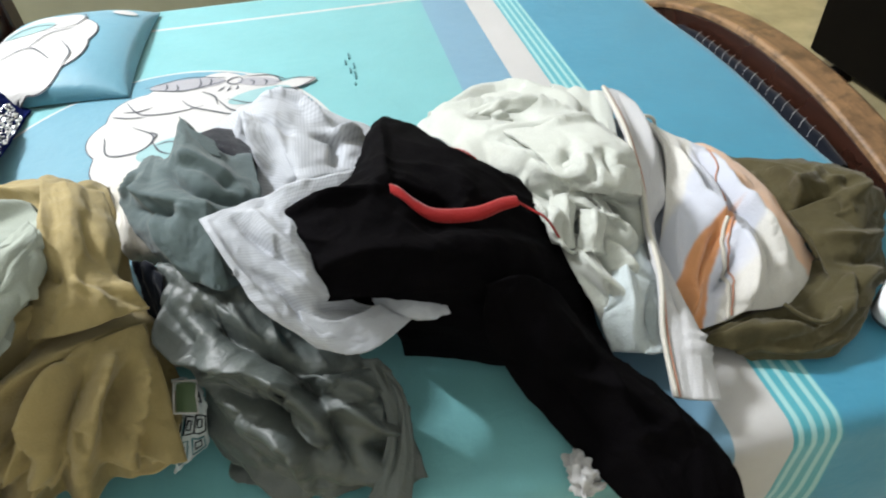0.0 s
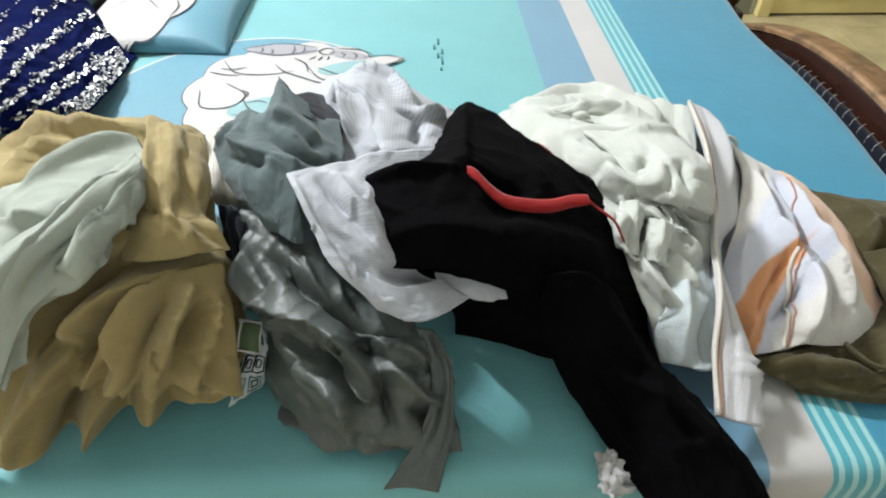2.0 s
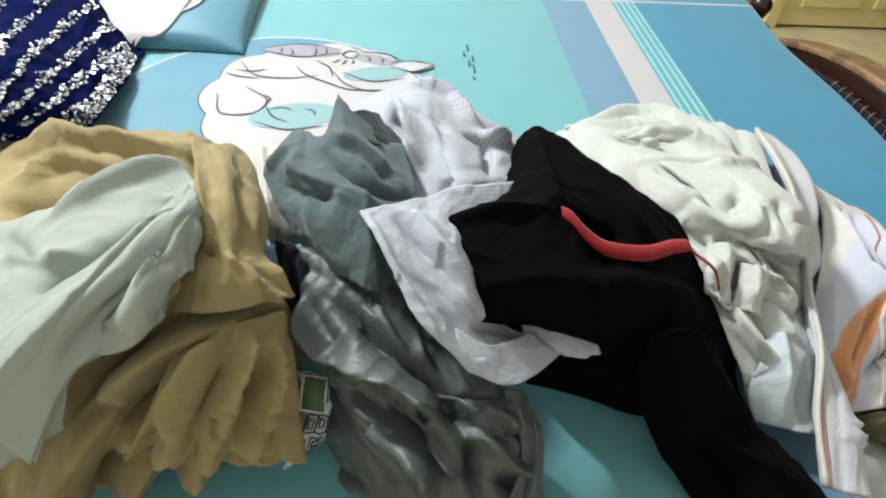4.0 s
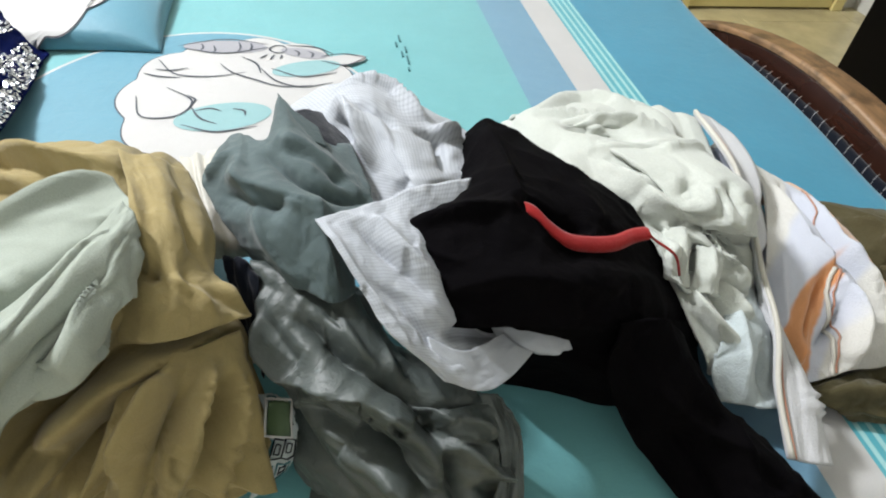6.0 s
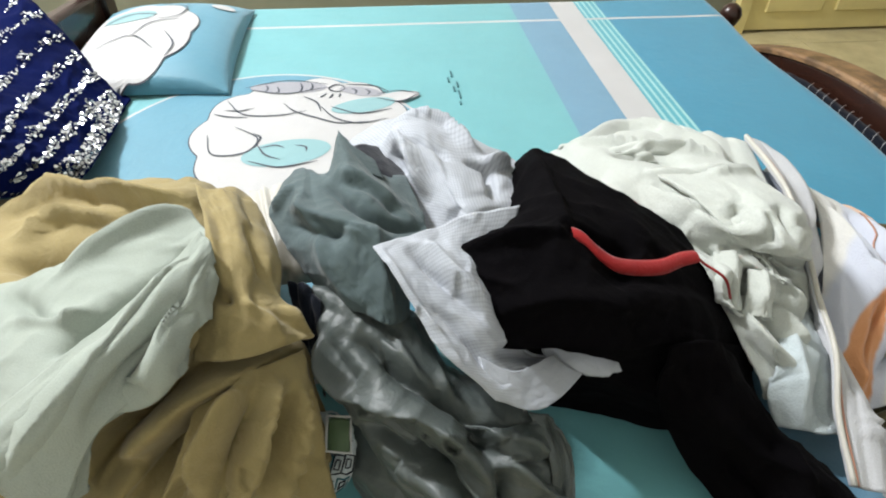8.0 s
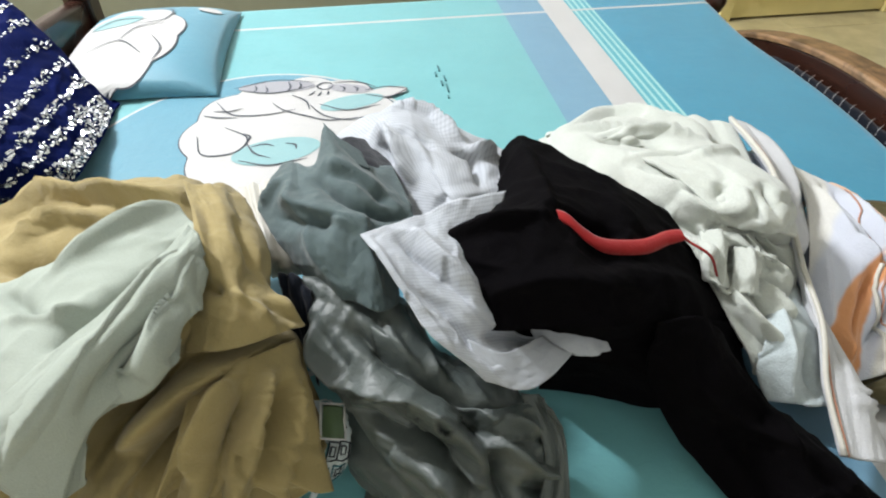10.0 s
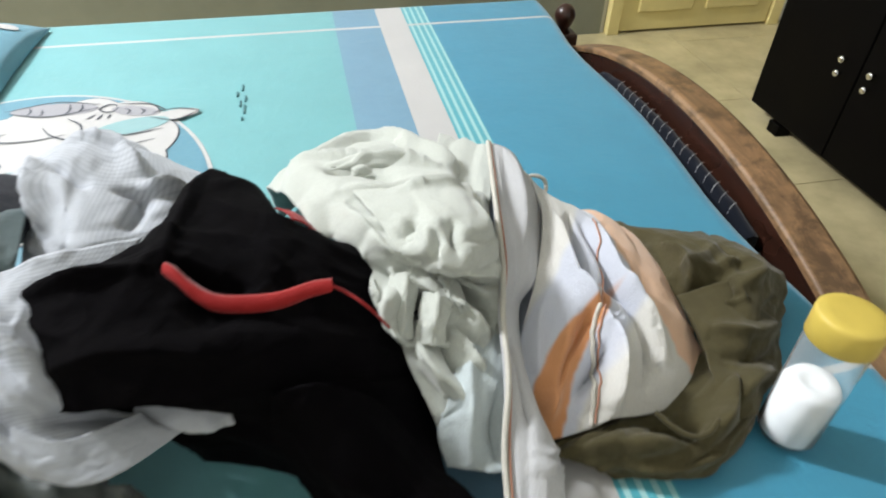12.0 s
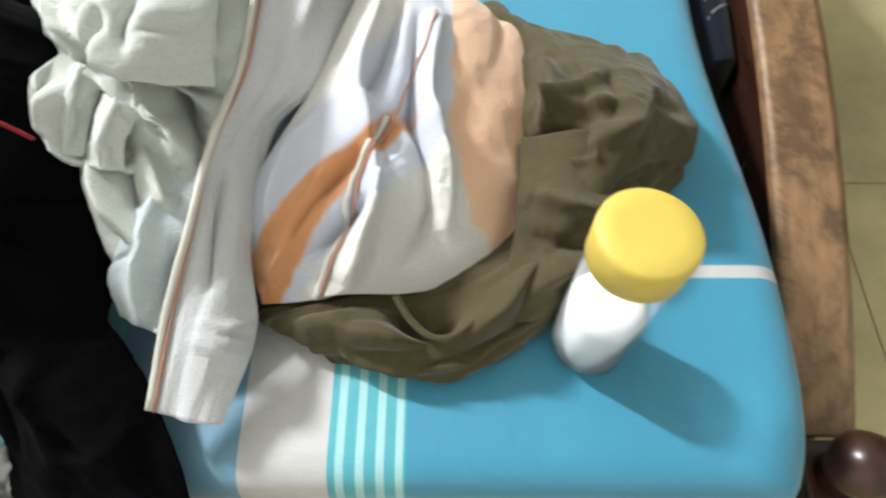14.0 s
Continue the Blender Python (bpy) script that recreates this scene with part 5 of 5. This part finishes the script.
MINT = [
    [(0.075, 0.582, 0.65), (0.118, 0.627, 0.67), (0.231, 0.666, 0.665), (0.305, 0.649, 0.655), (0.348, 0.597, 0.64)],
    [(0.109, 0.484, 0.7), (0.163, 0.486, 0.72), (0.241, 0.463, 0.725), (0.314, 0.464, 0.72), (0.359, 0.461, 0.69)],
    [(0.139, 0.399, 0.71), (0.189, 0.389, 0.73), (0.247, 0.357, 0.74), (0.298, 0.34, 0.74), (0.353, 0.367, 0.7)],
    [(0.172, 0.364, 0.7), (0.207, 0.333, 0.715), (0.252, 0.302, 0.725), (0.296, 0.289, 0.72), (0.344, 0.303, 0.685)],
    [(0.203, 0.304, 0.69), (0.228, 0.283, 0.695), (0.262, 0.274, 0.69), (0.297, 0.269, 0.68), (0.337, 0.269, 0.66)],
    [(0.203, 0.257, 0.672), (0.227, 0.235, 0.67), (0.261, 0.233, 0.665), (0.289, 0.224, 0.65), (0.324, 0.212, 0.63)],
]
MINT_FOLDS = [
    (0.018, 0.016, [(0.26, 0.06), (0.42, 0.02), (0.56, 0.02), (0.76, 0.08), (0.9, 0.12)]),
    (0.014, 0.012, [(0.26, 0.26), (0.54, 0.24), (0.88, 0.2)]),
    (0.008, -0.022, [(0.56, 0.68), (0.76, 0.66), (0.98, 0.62)]),
    (0.008, -0.02, [(0.06, 0.66), (0.3, 0.78), (0.5, 0.94)]),
    (0.011, 0.018, [(0.28, 0.68), (0.22, 0.82), (0.08, 0.98)]),
    (0.008, -0.018, [(0.3, 0.82), (0.26, 0.92), (0.2, 1.0)]),
    (0.009, 0.014, [(0.1, 0.66), (0.06, 0.78), (0.02, 0.94)]),
    (0.008, -0.02, [(0.8, 0.7), (0.86, 0.8), (0.92, 0.86)]),
    (0.011, 0.018, [(0.22, 0.32), (0.47, 0.65), (0.64, 0.79)]),
    (0.008, -0.026, [(0.28, 0.14), (0.33, 0.15), (0.42, 0.15), (0.51, 0.17)]),
    (0.008, -0.02, [(0.54, 0.24), (0.74, 0.22)]),
    (0.009, -0.024, [(0.36, 0.61), (0.49, 0.65), (0.97, 0.63)]),
    (0.011, 0.02, [(0.39, 0.67), (0.23, 0.84), (0.13, 0.97), (0.21, 1)]),
    (0.007, -0.024, [(0.35, 0.82), (0.49, 0.76)]),
    (0.008, -0.024, [(0.45, 0.64), (0.57, 0.72), (0.73, 0.86)]),
    (0.01, 0.02, [(0.5, 0.61), (0.65, 0.76), (0.86, 0.9)]),
    (0.008, -0.022, [(0.63, 0.72), (0.76, 0.72), (0.91, 0.79)]),
    (0.008, -0.022, [(0.34, 0.66), (0.22, 0.84), (0.12, 0.96)]),
    (0.009, 0.018, [(0.27, 0.07), (0.72, 0.15)]),
]
FLEECE_PANEL = [
    [(0.182, 0.467, 0.725), (0.23, 0.452, 0.735), (0.282, 0.445, 0.735), (0.338, 0.458, 0.712)],
    [(0.204, 0.386, 0.742), (0.249, 0.36, 0.755), (0.29, 0.347, 0.76), (0.34, 0.369, 0.735)],
    [(0.223, 0.326, 0.738), (0.254, 0.301, 0.752), (0.29, 0.29, 0.757), (0.34, 0.318, 0.725)],
    [(0.237, 0.31, 0.715), (0.265, 0.285, 0.722), (0.294, 0.27, 0.727), (0.337, 0.289, 0.7)],
]
FLEECE_PANEL_FOLDS = [
    (0.008, -0.0176, [(0.3, 0.41), (0.12, 0.65)]),
    (0.01, 0.0128, [(0.5, 0.5), (0.46, 0.71), (0.63, 0.93)]),
    (0.007, -0.016, [(0.47, 0.53), (0.46, 0.67), (0.43, 0.85)]),
    (0.007, -0.0144, [(0.67, 0.44), (0.62, 0.6), (0.62, 0.8)]),
    (0.01, 0.0112, [(0.44, 0.1), (0.9, 0.07)]),
]
FLEECE_ROLL = [
    [(0.108, 0.62, 0.67), (0.167, 0.614, 0.685), (0.239, 0.64, 0.68), (0.311, 0.627, 0.665), (0.35, 0.592, 0.645)],
    [(0.132, 0.545, 0.7), (0.186, 0.537, 0.712), (0.245, 0.542, 0.715), (0.303, 0.533, 0.702), (0.351, 0.521, 0.672)],
    [(0.147, 0.536, 0.69), (0.191, 0.519, 0.702), (0.245, 0.509, 0.704), (0.299, 0.509, 0.692), (0.352, 0.506, 0.66)],
]
FLEECE_ROLL_FOLDS = [
    (0.006, -0.014, [(0.14, 0.88), (0.2, 0.78), (0.26, 0.88)]),
    (0.006, -0.014, [(0.36, 0.64), (0.46, 0.88), (0.5, 1.0)]),
    (0.009, 0.01, [(0.3, 0.48), (0.5, 0.54), (0.7, 0.66)]),
]
FLEECE_CURL = [
    [(0.217, 0.31, 0.705), (0.234, 0.298, 0.718), (0.249, 0.297, 0.705)],
    [(0.209, 0.282, 0.692), (0.227, 0.267, 0.708), (0.238, 0.274, 0.692)],
    [(0.203, 0.256, 0.674), (0.217, 0.236, 0.682), (0.229, 0.241, 0.672)],
]
FLEECE_CURL_B = [
    [(0.249, 0.282, 0.7), (0.265, 0.271, 0.708), (0.279, 0.266, 0.695)],
    [(0.239, 0.256, 0.687), (0.254, 0.241, 0.7), (0.267, 0.245, 0.685)],
    [(0.231, 0.237, 0.67), (0.249, 0.223, 0.678), (0.263, 0.23, 0.668)],
]
FLEECE_SIDE = [
    [(0.349, 0.698, 0.65), (0.388, 0.657, 0.66), (0.419, 0.607, 0.67)],
    [(0.307, 0.534, 0.685), (0.351, 0.512, 0.685), (0.376, 0.471, 0.69)],
    [(0.287, 0.422, 0.685), (0.318, 0.392, 0.685), (0.338, 0.358, 0.685)],
    [(0.278, 0.346, 0.665), (0.306, 0.313, 0.665), (0.319, 0.279, 0.66)],
]
FLEECE_LAP = [
    [(0.215, 0.275, 0.668), (0.255, 0.262, 0.674), (0.300, 0.255, 0.662)],
    [(0.222, 0.225, 0.652), (0.262, 0.212, 0.660), (0.302, 0.212, 0.646)],
    [(0.236, 0.185, 0.628), (0.270, 0.172, 0.636), (0.304, 0.176, 0.622)],
    [(0.246, 0.165, 0.600), (0.274, 0.155, 0.606), (0.300, 0.160, 0.596)],
]
FLEECE_LAP_FOLDS = [
    (0.010, 0.012, [(0.2, 0.1), (0.35, 0.4), (0.75, 0.7)]),
    (0.008, -0.014, [(0.5, 0.05), (0.6, 0.35), (0.95, 0.55)]),
    (0.009, 0.012, [(0.7, 0.05), (0.85, 0.3), (0.95, 0.4)]),
    (0.008, -0.012, [(0.1, 0.4), (0.3, 0.7), (0.6, 0.9)]),
]
MINT_TAIL = [
    [(0.284, 0.241, 0.655), (0.31, 0.241, 0.655), (0.341, 0.265, 0.645)],
    [(0.256, 0.182, 0.635), (0.3, 0.182, 0.645), (0.338, 0.201, 0.63)],
    [(0.241, 0.161, 0.615), (0.29, 0.151, 0.625), (0.331, 0.156, 0.615)],
    [(0.247, 0.136, 0.59), (0.282, 0.117, 0.6), (0.313, 0.114, 0.595)],
]
MINT_TAIL_FOLDS = [
    (0.01, 0.01, [(0.22, 0.04), (0.3, 0.36), (0.34, 0.92)]),
    (0.008, -0.01, [(0.66, 0.36), (0.6, 0.66), (0.68, 0.92)]),
]
g = garment("mint_fleece_top", "bunched pale mint-white fleece top beside the towel", "top")
laid("fleece_body", MINT, M_MINT, g, lines=MINT_FOLDS, crumple=0.0012, per=28, thick=0.005, tuck=0.06, rough=0.001, folds=((1.8, 30, 0.010, 91.0, 0.8), (6.0, 62, 0.010, 92.0, 1.0)))
laid("fleece_panel", FLEECE_PANEL, M_MINT, g, lines=FLEECE_PANEL_FOLDS, per=22, thick=0.006, rough=0.001, folds=((1.2, 15, 0.005, 97.0, 0.5), (3.5, 60, 0.004, 96.0, 1.0)))
laid("fleece_roll", FLEECE_ROLL, M_MINT, g, lines=FLEECE_ROLL_FOLDS, per=20, thick=0.006, tuck=0.04, rough=0.001, folds=((2.6, 15, 0.006, 98.0, 0.7), (5.0, 50, 0.004, 88.0, 1.0)))
laid("fleece_curl", FLEECE_CURL, M_MINT, g, per=14, thick=0.006, rough=0.001, folds=((0.8, 0, 0.005, 99.0, 0.3),))
laid("fleece_curl", FLEECE_CURL_B, M_MINT, g, per=14, thick=0.006, rough=0.001, folds=((0.8, 0, 0.005, 89.0, 0.3),))
laid("fleece_lap", FLEECE_LAP, M_MINT, g, lines=FLEECE_LAP_FOLDS, per=20, thick=0.005, rough=0.001)
laid("fleece_side", FLEECE_SIDE, M_MINT, g, per=16, thick=0.005, rough=0.001, tuck=0.03, folds=((2.2, 10, 0.008, 93.0, 0.6),))
laid("fleece_tail", MINT_TAIL, M_TAILB, g, lines=MINT_TAIL_FOLDS, per=16, thick=0.005, folds=((1.5, 40, 0.005, 95.0, 0.5),))

TOWEL_STRAP = [
    [(0.4, 0.59, 0.69), (0.427, 0.576, 0.69), (0.449, 0.546, 0.66)],
    [(0.363, 0.423, 0.715), (0.397, 0.435, 0.7), (0.453, 0.472, 0.655)],
    [(0.347, 0.319, 0.69), (0.38, 0.331, 0.67), (0.41, 0.348, 0.645)],
    [(0.33, 0.254, 0.675), (0.346, 0.271, 0.655), (0.368, 0.298, 0.635)],
    [(0.319, 0.186, 0.655), (0.342, 0.192, 0.645), (0.354, 0.201, 0.61)],
    [(0.3, 0.124, 0.62), (0.336, 0.118, 0.622), (0.364, 0.124, 0.59)],
    [(0.29, 0.057, 0.592), (0.319, 0.047, 0.592), (0.346, 0.048, 0.58)],
]
TOWEL_STRAP_FOLDS = [
    (0.01, 0.01, [(0.58, 0.02), (0.58, 0.18), (0.5, 0.28)]),
    (0.008, -0.01, [(0.4, 0.56), (0.48, 0.68), (0.44, 0.78)]),
    (0.004, 0.005, [(0.36, 0.84), (0.68, 0.84), (0.98, 0.82)]),
    (0.004, 0.005, [(0.36, 0.86), (0.68, 0.86), (0.96, 0.86)]),
    (0.004, 0.005, [(0.36, 0.88), (0.68, 0.88), (0.98, 0.88)]),
]
TOWEL_UNDER = [
    [(0.393, 0.557, 0.65), (0.426, 0.545, 0.655), (0.458, 0.528, 0.645)],
    [(0.364, 0.453, 0.625), (0.401, 0.439, 0.632), (0.434, 0.415, 0.65)],
    [(0.351, 0.362, 0.612), (0.385, 0.35, 0.62), (0.425, 0.341, 0.63)],
    [(0.348, 0.296, 0.602), (0.374, 0.286, 0.61), (0.406, 0.28, 0.618)],
    [(0.343, 0.231, 0.595), (0.358, 0.225, 0.602), (0.377, 0.215, 0.615)],
]
TOWEL_FAN = [
    [(0.454, 0.565, 0.65), (0.474, 0.483, 0.655), (0.519, 0.479, 0.635), (0.564, 0.477, 0.61), (0.602, 0.463, 0.585)],
    [(0.438, 0.433, 0.67), (0.461, 0.387, 0.665), (0.508, 0.385, 0.65), (0.556, 0.385, 0.63), (0.607, 0.374, 0.59)],
    [(0.401, 0.337, 0.65), (0.439, 0.306, 0.66), (0.491, 0.309, 0.645), (0.538, 0.302, 0.63), (0.6, 0.283, 0.585)],
    [(0.348, 0.235, 0.62), (0.405, 0.242, 0.632), (0.468, 0.247, 0.637), (0.529, 0.249, 0.625), (0.602, 0.267, 0.58)],
    [(0.35, 0.191, 0.598), (0.4, 0.199, 0.61), (0.461, 0.203, 0.617), (0.526, 0.203, 0.602), (0.599, 0.23, 0.57)],
    [(0.361, 0.151, 0.58), (0.395, 0.152, 0.583), (0.436, 0.154, 0.595), (0.509, 0.165, 0.58), (0.593, 0.214, 0.563)],
]
TOWEL_FAN_FOLDS = [
    (0.01, 0.017, [(0.5, 0.58), (0.48, 0.84), (0.5, 0.98)]),
    (0.01, 0.014, [(0.3, 0.6), (0.2, 0.8), (0.08, 0.92)]),
    (0.008, 0.0128, [(0.18, 0.16), (0.23, 0.32), (0.35, 0.44), (0.5, 0.66), (0.51, 0.93)]),
    (0.009, -0.0192, [(0.4, 0.12), (0.44, 0.23), (0.5, 0.4), (0.58, 0.48), (0.68, 0.71), (0.63, 0.87)]),
    (0.013, 0.016, [(0.5, 0.13), (0.53, 0.32), (0.68, 0.49), (0.72, 0.76)]),
    (0.007, -0.016, [(0.37, 0.53), (0.27, 0.68), (0.17, 0.83)]),
    (0.008, -0.0144, [(0.49, 0.56), (0.43, 0.73), (0.27, 0.86)]),
    (0.012, 0.0112, [(0.1, 0.45), (0.12, 0.57), (0.1, 0.7)]),
    (0.009, -0.0112, [(0.32, 0.09), (0.3, 0.27), (0.28, 0.38)]),
]
g = garment("striped_towel", "white terry towel with peach and orange stripes thrown on the heap", "towel")
_, GF = laid("towel_body", TOWEL_FAN, M_TOWEL, g, lines=TOWEL_FAN_FOLDS, crumple=0.001, per=28, thick=0.005, tuck=0.03, rough=0.001, folds=((3.2, 8, 0.007, 101.0, 0.5),))
_, GS = laid("towel_end", TOWEL_STRAP, M_TERRY, g, lines=TOWEL_STRAP_FOLDS, per=22, thick=0.005, rough=0.0008, folds=((1.2, 0, 0.006, 105.0, 0.3),))
laid("towel_underfold", TOWEL_UNDER, M_LAV, g, "lavender tinted inner fold", per=16, thick=0.005, rough=0.001, folds=((3.0, 10, 0.006, 107.0, 0.5),))
up = np.array((0, -0.001, 0.002))
ns, nf = GS.shape[0], GF.shape[0]
part("hem_piping", tube([GS[j, 1] + up for j in range(0, ns, 3)], 0.0034), M_PIPE, g)
part("hem_seam", tube([GS[j, int(0.10 * GS.shape[1])] + up for j in range(0, ns, 3)], 0.0013), M_SEAM, g)
fold_at = lambda j, o=0: GF[j, int((0.46 - 0.10 * j / nf) * (GF.shape[1] - 1)) + o] + up
part("fold_piping", tube([fold_at(j) for j in range(int(nf * 0.42), nf, 3)], 0.0030), M_PIPE, g)
part("fold_seam", tube([fold_at(j, 3) for j in range(int(nf * 0.12), nf, 3)], 0.0014), M_SEAM, g)
LOOP = [(0.455, 0.566, 0.635), (0.467, 0.559, 0.645), (0.483, 0.556, 0.64), (0.49, 0.554, 0.625), (0.477, 0.532, 0.62)]
part("hanging_loop", tube(smooth_line(LOOP, 30), 0.0032), M_PIPE, g)

# ---- clear jar with yellow lid ----
JB = (0.643, 0.126, BED + 0.0035)
jar = thing("plastic_jar", (JB[0], JB[1], BED + 0.002), "clear plastic jar of white powder with a yellow lid", "jar")
part("jar_body", lathe([(0.024, 0.0), (0.029, 0.002), (0.0322, 0.008), (0.0325, 0.112), (0.0328, 0.140), (0.0305, 0.152), (0.0300, 0.166), (0.0288, 0.166), (0.0290, 0.152), (0.0314, 0.139), (0.0312, 0.010), (0.028, 0.005), (0.018, 0.0045)], JB, 48), M_PLASTIC, jar, "clear plastic jar wall")
bpy.data.objects["jar_body"].visible_shadow = False
part("powder", lathe([(0.024, 0.0052), (0.0285, 0.0060), (0.0309, 0.012), (0.0308, 0.078), (0.025, 0.088), (0.012, 0.086), (0.003, 0.081)], JB, 40), M_POWDER, jar, "white powder filling two thirds of the jar")
part("lid", lathe([(0.0335, 0.150), (0.0345, 0.151), (0.0350, 0.178), (0.0343, 0.182), (0.0322, 0.1840), (0.020, 0.1842), (0.003, 0.1842)], JB, 72), M_LID, jar, "yellow screw lid")

jar.rotation_euler = (-0.050, 0.050, 0.0)

TISSUE = [
    [(0.15, 0.03, 0.556), (0.171, 0.037, 0.56), (0.179, 0.017, 0.556)],
    [(0.147, 0.009, 0.56), (0.16, 0.002, 0.575), (0.183, -0.002, 0.56)],
    [(0.149, -0.008, 0.556), (0.158, -0.021, 0.56), (0.185, -0.013, 0.556)],
]
g = thing("crumpled_tissue", (0.13, 0.03, BED), "small crumpled white paper tissue at the bed's edge", "tissue")
laid("tissue_paper", TISSUE, M_PAPER, g, per=14, thick=0.001, folds=((2.5, 20, 0.010, 121.0, 0.9), (3.0, 100, 0.008, 122.0, 0.9)), rough=0.004)

# ---- floor tiles, 60 cm ----
tile = None
TS = 0.605
for i in range(int((X1 - X0) / TS) + 1):
    for j in range(int((Y1 - Y0) / TS) + 1):
        x0, y0 = X0 + i * TS, Y0 + j * TS
        if x0 > X1:
            continue
        x1, y1 = min(x0 + 0.602, X1), min(y0 + 0.602, Y1)
        if x1 - x0 < 0.02 or y1 - y0 < 0.02:
            continue
        ob = mesh_object("tile", boxed(x0, x1, y0, y1, -0.0028, 0.0, 0.0008), M_FLOOR)
        ob.parent = bpy.data.objects["floor"]
